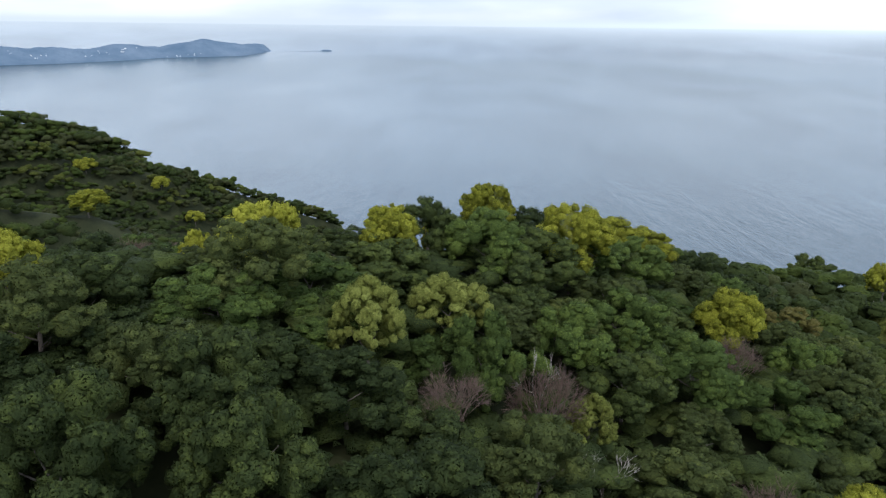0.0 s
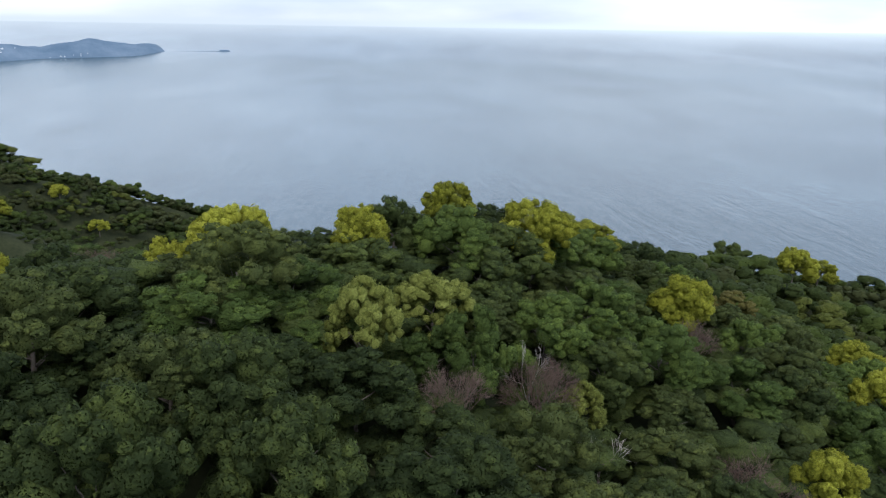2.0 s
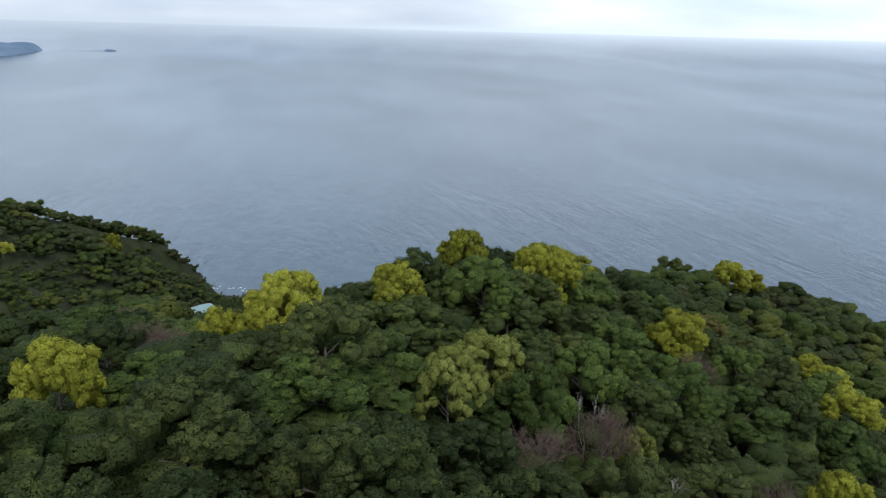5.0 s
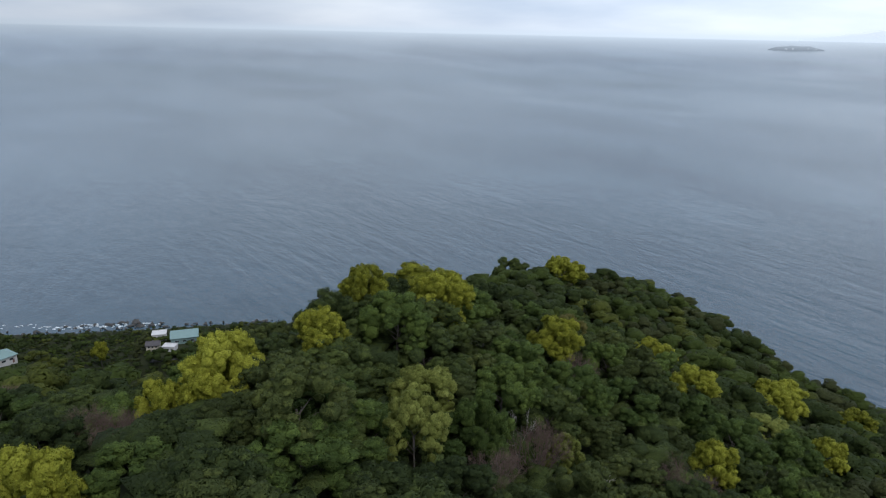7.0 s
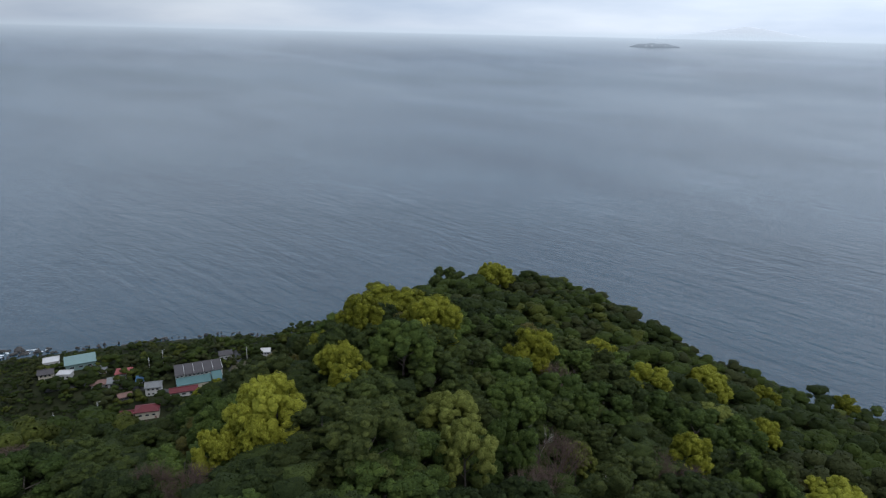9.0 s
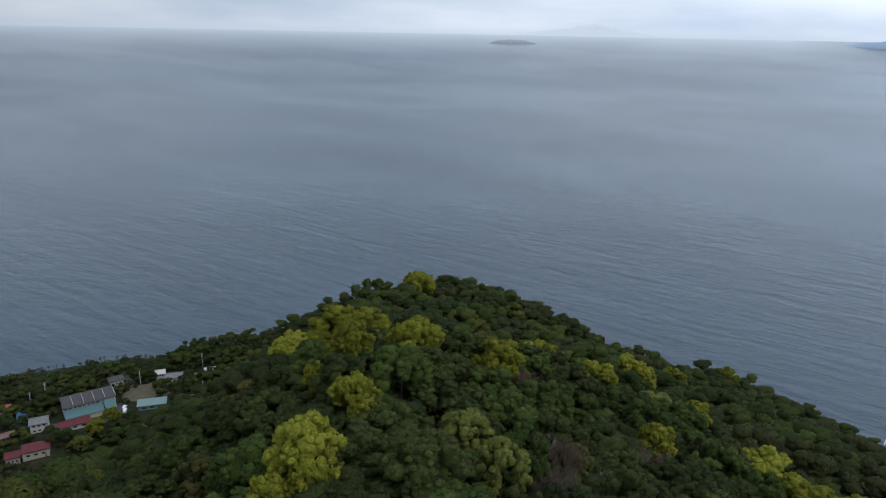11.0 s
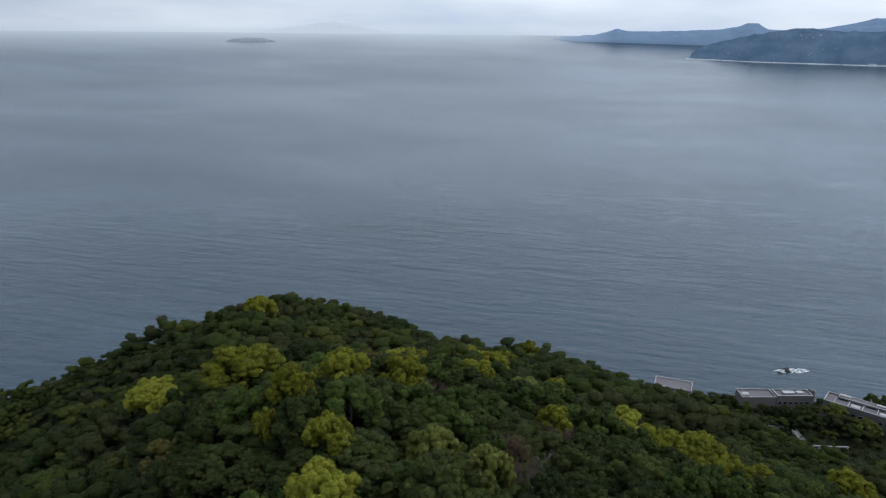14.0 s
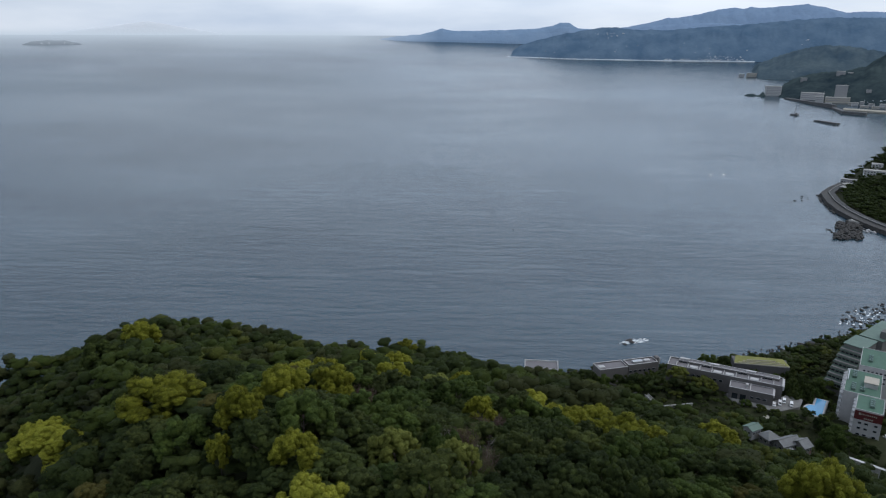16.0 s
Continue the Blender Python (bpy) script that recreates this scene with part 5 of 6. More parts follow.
def long_terrace():
    """The long building with a dark roof in bays and a teal lower hall."""
    r = root_at("long_hall", 102, 392, 22.5, -19, "long white hall with dark roof bays and teal lower roofs", "hall")
    one_box("wall", (0, 2, 3.0), (27, 10, 6.0), WHITE, r)
    for i in range(5):
        x0 = -13.8 + i * 5.52
        bm = bmesh.new()
        slab(bm, [(x0, -3.6, 6.6), (x0 + 5.3, -3.6, 6.6), (x0 + 5.3, 7.8, 8.6), (x0, 7.8, 8.6)], 0.25)
        part("roof_bay", bm, DARKROOF, r)
        one_box("roof_fin", (x0 + 5.41, 2.1, 7.75), (0.2, 11.4, 0.9), WHITE, r)
    bm = bmesh.new()
    slab(bm, [(-13.5, -11.0, 3.6), (6.4, -11.0, 3.6), (6.4, -3.1, 4.9), (-13.5, -3.1, 4.9)], 0.25)
    part("lower_roof", bm, TEAL, r, "faded teal metal lower roof")
    one_box("lower_wall", (-3.5, -6.9, 1.7), (19.4, 7.4, 3.4), CREAM, r)
    bm = bmesh.new()
    slab(bm, [(6.8, -12.0, 4.2), (12.8, -12.0, 4.2), (12.8, 0.0, 7.0), (6.8, 0.0, 7.0)], 0.25)
    part("lower_roof", bm, TEAL, r, "faded teal metal lower roof")
    one_box("lower_wall", (9.8, -7.4, 1.9), (5.6, 8.6, 4.0), DARKWALL, r)
    for i in range(8):
        fr = one_box("window", (-12.3 + i * 2.35, -3.05, 5.55), (1.5, 0.12, 0.8), STEEL, r)
        one_box("pane", (-12.3 + i * 2.35, -3.13, 5.55), (1.3, 0.06, 0.62), GLASS, fr)


long_terrace()
for x, y, h, lamp in ((23, 401, 11, False), (42, 387, 11, True), (92, 422, 12, True), (40, 371, 9, False), (137, 398, 10, False), (172, 384, 10, False), (84, 424, 9, False), (150, 352, 9, False)):
    utility_pole(x, y, h, (x * 13) % 90, lamp)


def lane(name, pts, width, material, label, kind="structure"):
    """A lane that lies on the ground."""
    v, f = [], []
    P = []
    for (ax, ay), (bx, by) in zip(pts, pts[1:]):
        n = max(2, int(math.hypot(bx - ax, by - ay) / 5))
        P += [(ax + (bx - ax) * i / n, ay + (by - ay) * i / n) for i in range(n)]
    P.append(pts[-1])
    for i, (x, y) in enumerate(P):
        a, b = P[max(0, i - 1)], P[min(len(P) - 1, i + 1)]
        l = math.hypot(b[0] - a[0], b[1] - a[1])
        nx, ny = -(b[1] - a[1]) / l * width / 2, (b[0] - a[0]) / l * width / 2
        z = max(ground_at(x, y), ground_at(x + nx, y + ny), ground_at(x - nx, y - ny)) + 0.12
        v += [(x + nx, y + ny, z), (x - nx, y - ny, z), (x + nx, y + ny, z - 0.8), (x - nx, y - ny, z - 0.8)]
    for i in range(len(P) - 1):
        k = i * 4
        f += [(k, k + 1, k + 5, k + 4), (k, k + 4, k + 6, k + 2), (k + 1, k + 3, k + 7, k + 5)]
    return tagged(new(name, mesh_from(name, v, f, material)), label, name, kind=kind)


lane("road", [(28, 440), (48, 432), (70, 404), (96, 372), (112, 378), (124, 392), (134, 404), (140, 420)], 4.0, ASPHALT, "narrow asphalt lane through the village")
field = [(118, 386), (128, 398), (143, 392), (141, 372), (127, 372)]
bm = bmesh.new()
prism(bm, field, 22.0, 23.6)
tagged(part("vegetable_plot", bm, surface("dry_earth", (0.055, 0.05, 0.032), (0.115, 0.10, 0.06), 0.3, 0.95), None), "dry brown vegetable plot beside the houses", "plot", kind="structure")


def car(x, y, z, turn, van=True):
    """A small van or car: body, glass band, wheels, lamps."""
    r = root_at("van" if van else "car", x, y, z, turn, "white delivery van parked on paving" if van else "white car parked on paving", "van" if van else "car", "parked vehicles")
    L, W, H = (4.7, 1.75, 1.95) if van else (4.2, 1.7, 1.45)
    bm = bmesh.new()
    prof = [(-L / 2, 0.35), (L / 2, 0.35), (L / 2, 0.85), (L / 2 - 0.5, 1.05), (L / 2 - 1.2, H), (-L / 2 + 0.15, H), (-L / 2, 1.0)]
    a, b = [bm.verts.new((p[0], -W / 2, p[1])) for p in prof], [bm.verts.new((p[0], W / 2, p[1])) for p in prof]
    bm.faces.new(a[::-1]), bm.faces.new(b)
    for i in range(len(prof)):
        bm.faces.new((a[i], a[(i + 1) % 7], b[(i + 1) % 7], b[i]))
    bmesh.ops.bevel(bm, geom=list(bm.edges), offset=0.07, segments=1, affect="EDGES")
    body = part("body", bm, CARPAINT, r)
    bm = bmesh.new()
    slab(bm, [(L / 2 - 0.53, -W / 2 + 0.15, 1.14), (L / 2 - 0.53, W / 2 - 0.15, 1.14), (L / 2 - 1.13, W / 2 - 0.2, H - 0.07), (L / 2 - 1.13, -W / 2 + 0.2, H - 0.07)], 0.04)
    part("windscreen", bm, GLASS, r)
    for s in (-1, 1):
        one_box("side_window", (-0.4, s * W / 2, H - 0.45), (L * 0.55, 0.06, 0.5), GLASS, r)
        one_box("headlight", (L / 2, s * W * 0.36, 0.72), (0.08, 0.28, 0.18), WHITE, r)
        for e in (-1, 1):
            w = new("wheel", mesh_from("wheel", *tube((e * L * 0.31, s * (W / 2 - 0.22), 0.32), (e * L * 0.31, s * (W / 2 + 0.02), 0.32), 0.32, 0.32, 12), RUBBER))
            w.parent = r


car(115, 378, ground_at(115, 378) + 0.2, 40, False)
car(113, 374, ground_at(113, 374) + 0.2, 50, True)


# ---- the villa hotel on the slope ----
def volume(r, cx, cy, w, d, z0, z1, rim=0.9):
    """A flat-roofed block with a deck, parapets and pale copings."""
    one_box("wall", (cx, cy, (z0 + z1) / 2), (w, d, z1 - z0), TAUPE, r)
    one_box("roof_deck", (cx, cy, z1 + 0.1), (w - 0.8, d - 0.8, 0.2), DECK, r)
    for s in (-1, 1):
        p = one_box("parapet", (cx, cy + s * (d / 2 - 0.15), z1 + rim / 2), (w, 0.3, rim), TAUPE, r)
        one_box("coping", (cx, cy + s * (d / 2 - 0.15), z1 + rim + 0.08), (w + 0.1, 0.45, 0.16), WHITE, p)
        p = one_box("parapet", (cx + s * (w / 2 - 0.15), cy, z1 + rim / 2), (0.3, d - 0.6, rim), TAUPE, r)
        one_box("coping", (cx + s * (w / 2 - 0.15), cy, z1 + rim + 0.08), (0.45, d - 0.45, 0.16), WHITE, p)


def villa():
    """Long dark low slab with pale parapets, roof terraces and an entrance block."""
    r = root_at("villa_hotel", 304, -105.5, 36.0, -114.3, "long dark taupe flat-roofed villa hotel with white-edged roof terraces", "building")
    volume(r, 0, 0, 66, 12, -6.0, 9.0)
    volume(r, 2, 3.4, 58, 4.4, 9.0, 10.4, 0.4)
    for i in range(9):
        x = -28 + i * 7.0
        one_box("terrace_wall", (x, -2.6, 9.7), (0.3, 6.2, 1.3), WHITE, r)
        if i in (1, 3, 4, 6):
            one_box("skylight", (x + 3.4, -2.6, 9.5), (4.6, 3.0, 0.6), WHITE, r)
        elif i < 8:
            fr = one_box("terrace_window", (x + 3.4, 1.12, 9.8), (5.2, 0.14, 1.0), STEEL, r)
            one_box("pane", (x + 3.4, 1.02, 9.8), (4.9, 0.06, 0.85), GLASS, fr)
    for x in (-24, -6, 15):
        one_box("roof_box", (x, 3.8, 11.1), (5.5, 1.8, 0.9), WHITE, r, bevel=0.1)
    volume(r, 16.6, -10.6, 24, 9.2, -3.0, 7.0, 0.5)
    one_box("stair_fin", (16.0, -10.6, 7.5), (0.5, 9.4, 1.2), WHITE, r)
    one_box("stair_fin", (29.0, -10.2, 6.6), (0.7, 10.2, 1.4), WHITE, r)
    one_box("stair_fin", (33.5, -1.0, 8.8), (0.8, 11.0, 2.4), WHITE, r)
    one_box("vent_shaft", (14.0, -10.2, 8.2), (1.3, 2.2, 2.0), WHITE, r, bevel=0.1)
    for x in (8, 12.5):
        one_box("entrance", (x, -15.25, 2.2), (3.2, 0.2, 3.6), GLASS, r)
    for i in range(3):
        fr = one_box("window", (17.5 + i * 3.4, -15.22, 3.4), (2.2, 0.14, 1.3), STEEL, r)
        one_box("pane", (17.5 + i * 3.4, -15.32, 3.4), (2.0, 0.06, 1.1), GLASS, fr)
    for i in range(10):
        fr = one_box("window", (-30 + i * 3.2, -6.03, 5.6), (2.2, 0.14, 1.6), STEEL, r)
        one_box("pane", (-30 + i * 3.2, -6.13, 5.6), (2.0, 0.06, 1.4), GLASS, fr)


def villa_wing():
    r = root_at("villa_wing", 326, -50.5, 29.5, -73.5, "dark taupe wing of the villa hotel with rooftop plant", "building")
    volume(r, 10.5, 0, 21, 8, -12.0, 9.0)
    one_box("roof_unit", (8, 0, 9.9), (7.0, 3.0, 1.2), STEEL, r, bevel=0.15)
    one_box("roof_unit", (15, 0.4, 9.8), (4.0, 2.6, 1.0), WHITE, r, bevel=0.15)
    volume(r, -10.5, 1.0, 20, 10, -12.0, 8.0)
    one_box("roof_unit", (-17.5, 0.0, 8.9), (4.2, 3.2, 1.1), WHITE, r, bevel=0.15)
    one_box("stair_tower", (22.4, 0.5, 1.5), (2.2, 3.4, 20.0), TAUPE, r)
    one_box("stair_fin", (23.2, -2.0, 9.4), (0.6, 0.6, 4.2), WHITE, r)
    for i in range(6):
        fr = one_box("window", (1.5 + i * 3.3, -4.03, 5.2), (2.2, 0.14, 1.5), STEEL, r)
        one_box("pane", (1.5 + i * 3.3, -4.13, 5.2), (2.0, 0.06, 1.3), GLASS, fr)


villa()
villa_wing()


def roof_garden():
    r = root_at("roof_garden", 336, -141, 33.0, -100, "flat building with a terraced olive-yellow roof garden", "building")
    one_box("wall", (0, 0, 1.5), (34, 12, 5.0), DARKWALL, r)
    for k in range(4):
        bm = bmesh.new()
        w, d = 34.6 - k * 5.5, 12.4 - k * 2.6
        prism(bm, [(-w / 2, -d / 2), (w / 2, -d / 2 + 1.5), (w / 2 - 2, d / 2), (-w / 2 + 3, d / 2)], 4.0 + k * 0.45, 4.45 + k * 0.45)
        part("lawn_terrace", bm, OLIVE, r)
        bm = bmesh.new()
        slab(bm, [(-w / 2, -d / 2 - 0.2, 4.55 + k * 0.45), (w / 2, -d / 2 + 1.3, 4.55 + k * 0.45), (w / 2, -d / 2 + 1.6, 4.55 + k * 0.45), (-w / 2, -d / 2 + 0.1, 4.55 + k * 0.45)], 0.5)
        part("edging", bm, CREAM, r)


roof_garden()
r = root_at("clifftop_pavilion", 271, 11, 57.0, -95, "dark flat-roofed pavilion with white roof edges on the cliff", "building")
one_box("wall", (0, 0, -4.0), (17, 9, 19.0), WHITE, r)
one_box("roof", (0, 0, 6.0), (18.5, 10.5, 1.0), DECK, r)
for s in (-1, 1):
    one_box("coping", (0, s * 5.2, 6.85), (18.9, 0.4, 0.8), WHITE, r)
    one_box("coping", (s * 9.3, 0, 6.85), (0.4, 10.0, 0.8), WHITE, r)
windows_on(r, 17, 9, 5.0, 1, 6)

court = [(294, -103), (283, -127), (292, -139), (287, -147), (278, -141), (272, -126), (282, -105)]
bm = bmesh.new()
prism(bm, court, 34.0, 36.5)
tagged(part("forecourt", bm, PAVING, None), "grey concrete forecourt with kerbs in front of the villa hotel", "forecourt", kind="structure")
for x, y, van in ((279.5, -127, False), (281, -131, True), (283.5, -134.5, True), (279.5, -137, True)):
    car(x, y, 36.5, 158, van)
lane("garden_path", [(268, -120), (262, -100), (262, -75), (270, -55), (290, -40)], 3.0, GRAVEL, "pale gravel garden path along the slope")
for i, (x, y, w, t) in enumerate(((290.5, -46.5, 13, 101), (275, -70, 18, -78), (264, -53, 9, 58))):
    b = root_at("retaining_wall", x, y, ground_at(x, y), t, "low concrete retaining wall in the garden", "wall", "garden walls")
    one_box("wall", (0, 0, 0.6), (w, 0.5, 2.4), CONCRETE, b)
    one_box("coping", (0, 0, 1.88), (w + 0.2, 0.7, 0.16), CONCRETE, b)
stair = root_at("garden_stair", 286, -54.5, ground_at(281, -57) + 0.2, -152, "concrete garden stair with side walls", "stair")
for k in range(14):
    one_box("step", (k * 0.6, 0, 1.0 - k * 0.17), (0.62, 2.2, 1.2), CONCRETE, stair)
for s in (-1, 1):
    bm = bmesh.new()
    slab(bm, [(-0.4, s * 1.2 - 0.15, 2.4), (8.6, s * 1.2 - 0.15, 0.1), (8.6, s * 1.2 + 0.15, 0.1), (-0.4, s * 1.2 + 0.15, 2.4)], 1.0)
    part("side_wall", bm, CONCRETE, stair)


def pool():
    """A long pool with a bowed bay on one side."""
    r = root_at("swimming_pool", 294.9, -161.7, 27.0, -32.4, "bright blue outdoor swimming pool with a white rim", "pool")

    def outline(g):
        pts = [(-11.5 - g, -2.7 - g), (11.5 + g, -2.7 - g), (11.5 + g, 2.7 + g), (1.4 + g, 2.7 + g)]
        for k in range(11):
            a = radians(k * 18)
            pts.append((-5.2 + math.cos(a) * (6.2 + g), 2.8 + g + math.sin(a) * 4.2))
        return pts
    bm = bmesh.new()
    prism(bm, outline(1.2), -3.5, -0.1)
    part("pool_wall", bm, CONCRETE, r)
    bm = bmesh.new()
    prism(bm, outline(0.7), -0.3, 0.1)
    part("rim", bm, WHITE, r)
    bm = bmesh.new()
    prism(bm, outline(0.0), -0.2, 0.16)
    part("pool_water", bm, POOLWATER, r, "clear blue pool water")


pool()

# small traditional houses on the slope below the wood
house(208.5, -84, -60, 6.4, 5.0, 4.2, "gable", GREYWALL, SAGE, "small house with a pale sage-green gabled roof", z=60.2, group="garden houses")
house(204, -90.3, -66, 6.6, 6.0, 4.0, "hip", WINGWALL, GREYROOF, "traditional house with a grey tiled hipped roof", z=58.8, group="garden houses", pitch=0.6)
house(200, -97, -66, 10.5, 6.2, 3.8, "gable", WINGWALL, GREYROOF, "long traditional house with a grey tiled roof", z=58.6, group="garden houses", pitch=0.55)
house(198, -103, -62, 5.0, 6.8, 4.2, "gable", WINGWALL, GREYROOF, "traditional house with a grey tiled roof and gable", z=58.4, group="garden houses", pitch=0.6)
house(192, -93, -62, 8, 4.4, 2.6, "gable", WINGWALL, GREYROOF, "low annex with a grey tiled roof", z=58.6, group="garden houses", pitch=0.5)
b = root_at("retaining_wall", 190, -128.5, 54.0, 50, "long grey concrete retaining wall below the wood", "wall", "garden walls")
one_box("wall", (0, 0, 0.5), (19, 1.2, 7.0), CONCRETE, b)
one_box("coping", (0, 0, 4.08), (19.4, 1.6, 0.18), WHITE, b)


# ---- the large hotel with green roofs ----
def big_hotel():
    """Stepped white slab with green flat roofs, balconies on the seaward flank and a dark red sign panel."""
    r = root_at("seaside_hotel", 258.4, -169.1, 22.0, -31, "large white seaside hotel with green flat roofs", "hotel")

    def section(x0, x1, y0, y1, top, storeys):
        cx, cy, w, d = (x0 + x1) / 2, (y0 + y1) / 2, x1 - x0, y1 - y0
        bm = bmesh.new()
        box(bm, (cx, cy, top / 2 - 4), (w, d, top + 8))
        part("wall", bm, WHITE, r)
        one_box("roof", (cx, cy, top + 0.15), (w - 0.5, d - 0.5, 0.3), GREENROOF, r, "green coated flat roof")
        for s in (-1, 1):
            one_box("parapet", (cx, cy + s * (d / 2 - 0.15), top + 0.35), (w, 0.3, 0.7), WHITE, r)
            one_box("parapet", (cx + s * (w / 2 - 0.15), cy, top + 0.35), (0.3, d - 0.6, 0.7), WHITE, r)
        return cx, cy

    section(0, 20, -6.8, 6.8, 23.0, 7)
    section(20.02, 54, -4.5, 14.2, 23.0, 7)
    section(65, 96, -10, 8.5, 22.2, 8)
    # sign band on the gable end, with plain bars for its lettering
    one_box("sign_panel", (-0.12, 0, 20.2), (0.25, 13.6, 5.2), SIGNRED, r, "dark red sign panel")
    for i, w in enumerate((1.5, 0.7, 0.9, 0.7, 0.9, 0.6, 0.8, 0.9, 0.7)):
        one_box("sign_bar", (-0.32, 4.3 - i * 1.0, 21.2), (0.16, w * 0.6, 0.75 if i else 1.2), CREAM, r)
    for i in range(5):
        one_box("sign_bar", (-0.32, 1.6 - i * 0.9, 18.9), (0.16, 0.6, 0.7), CREAM, r)
    for z in (15.6, 12.4, 8.6, 5.0):
        for y in (3.6, 0.4, -4.2):
            fr = one_box("window", (-0.06, y, z), (0.14, 1.9, 1.3), STEEL, r)
            one_box("pane", (-0.16, y, z), (0.06, 1.7, 1.1), GLASS, fr)
    one_box("canopy", (-1.2, 0, 3.2), (2.4, 14.6, 0.5), WHITE, r)
    # rows of balconies on the flank toward the sea pool
    for k in range(7):
        for i in range(8):
            x = 21 + i * 4.1
            bm = bmesh.new()
            prism(bm, [(x, 14.2), (x + 3.8, 14.2), (x + 3.8, 15.0), (x + 1.9, 16.1), (x, 15.0)], 1.5 + k * 3.1, 2.7 + k * 3.1)
            part("balcony", bm, WHITE, r)
            if i % 2 == 0:
                one_box("balcony_door", (x + 1.9, 14.25, 3.6 + k * 3.1), (2.4, 0.14, 1.7), GLASS, r)
        for i in range(4):
            x = 1 + i * 4.6
            bm = bmesh.new()
            prism(bm, [(x, 6.8), (x + 4.2, 6.8), (x + 4.2, 7.5), (x + 2.1, 8.4), (x, 7.5)], 1.5 + k * 3.1, 2.7 + k * 3.1)
            part("balcony", bm, WHITE, r)
    # far flank windows and the rise between the roofs
    for k in range(3):
        for i in range(7):
            fr = one_box("window", (64.94, -8.2 + i * 2.3, 19.6 - k * 3.1), (0.16, 1.4, 1.2), STEEL, r)
            one_box("pane", (64.84, -8.2 + i * 2.3, 19.6 - k * 3.1), (0.06, 1.2, 1.0), GLASS, fr)
    # plant on the roofs
    house_c = one_box("plant_room", (36, 1, 24.8), (9, 7, 3.0), WHITE, r)
    one_box("plant_room_roof", (36, 1, 26.45), (9.6, 7.6, 0.3), CREAM, house_c)
    for gx0, gy0, n in ((6, -1, 4), (24, 9.5, 4), (25, 5, 2), (42, 10, 4), (74, 3, 4)):
        for i in range(n):
            z = 24.2 if gx0 < 62 else 23.4
            u = one_box("cooling_unit", (gx0 + i * 2.5, gy0, z - 0.1), (1.3, 2.5, 1.3), SAGE, r, bevel=0.15)
            for s in (-1, 1):
                o = new("fan_ring", mesh_from("fan_ring", *tube((gx0 + i * 2.5, gy0 + s * 0.62, z + 0.5), (gx0 + i * 2.5, gy0 + s * 0.62, z + 0.8), 0.5, 0.46, 10), PALETEAL))
                o.parent = u
    one_box("duct", (44, 13.2, 24.0), (16, 0.6, 0.7), STEEL, r)


big_hotel()


def terraced_wing():
    """Guest wing that steps down to the shore in green-roofed tiers."""
    r = root_at("terraced_wing", 358.5, -213.9, 15.5, -49, "hotel wing stepping down to the shore in grey-green roofed tiers", "hotel")
    one_box("wall", (9, 0, 8), (20, 13.5, 32), WINGWALL, r)
    one_box("roof", (9, 0, 24.2), (21, 14.5, 0.5), SAGE, r)
    for k in range(6):
        top = 21.2 - k * 3.3
        one_box("tier", (-2.5 - k * 4.0, 0, top / 2 - 4), (4.0, 14.5 - k * 0.3, top + 8), WINGWALL, r)
        bm = bmesh.new()
        x = -0.6 - k * 4.0
        slab(bm, [(x - 4.6, -7.8 + k * 0.15, top - 0.9), (x, -7.8 + k * 0.15, top + 0.5), (x, 7.8 - k * 0.15, top + 0.5), (x - 4.6, 7.8 - k * 0.15, top - 0.9)], 0.3)
        part("awning_roof", bm, DARKSAGE, r)
        for i in range(5):
            one_box("window", (-4.52 - k * 4.0, -5.6 + i * 2.7, top - 2.4), (0.14, 2.0, 1.3), GLASS, r)
    one_box("wall", (42, -2, 8), (40, 15, 32), WINGWALL, r)
    one_box("roof", (42, -2, 24.2), (41, 16, 0.5), SAGE, r)
    one_box("lift_tower", (30, -8, 26.5), (7, 5, 6), WINGWALL, r)


terraced_wing()
for x, y in ((262, -184), (268, -188)):
    car(x, y, ground_at(x, y) + 0.15, 66, False)


# ---- shore, rocks and foam ----
def rock_mesh(seed):
    rng = np.random.default_rng(seed)
    v, f = ICO1
    k = 1 + 0.22 * np.sin(v @ rng.normal(0, 2.5, 3)) + 0.16 * np.sin(v @ rng.normal(0, 5, 3))
    return mesh_from("rock", v * k[:, None] * (1.0, 0.8, 0.6), f, ROCK)


ROCKS = [rock_mesh(s) for s in range(5)]
rk = random.Random(3)


def rocks(cx, cy, rx, ry, turn, n, size, group):
    for _ in range(n):
        a, d = rk.uniform(0, 2 * math.pi), math.sqrt(rk.random())
        x, y = d * math.cos(a) * rx, d * math.sin(a) * ry
        c, s = math.cos(radians(turn)), math.sin(radians(turn))
        o = tagged(new("rock", ROCKS[rk.randrange(5)]), "dark wet shore rock standing in the surf", "rock", group)
        k = size * rk.uniform(0.5, 1.5)
        gx_, gy_ = cx + x * c - y * s, cy + x * s + y * c
        o.matrix_world = pose(gx_, gy_, max(-0.2, min(ground_at(gx_, gy_), 3)) * 1.0, rk.uniform(-20, 20), rk.uniform(-20, 20), rk.uniform(0, 360)) @ Matrix.Scale(k, 4)


rocks(512, -310, 42, 15, -50, 85, 1.35, "shore rocks")
rocks(440, -228, 22, 9, -62, 14, 2.2, "shore rocks")
rocks(446, -88, 14, 5, -70, 5, 1.6, "offshore rocks")
rocks(20, 566, 40, 6, -25, 22, 2.2, "shore rocks")
rocks(985, -462, 30, 10, -30, 18, 1.5, "point rocks")
rocks(790, -422, 22, 13, 10, 30, 2.0, "harbour rocks")


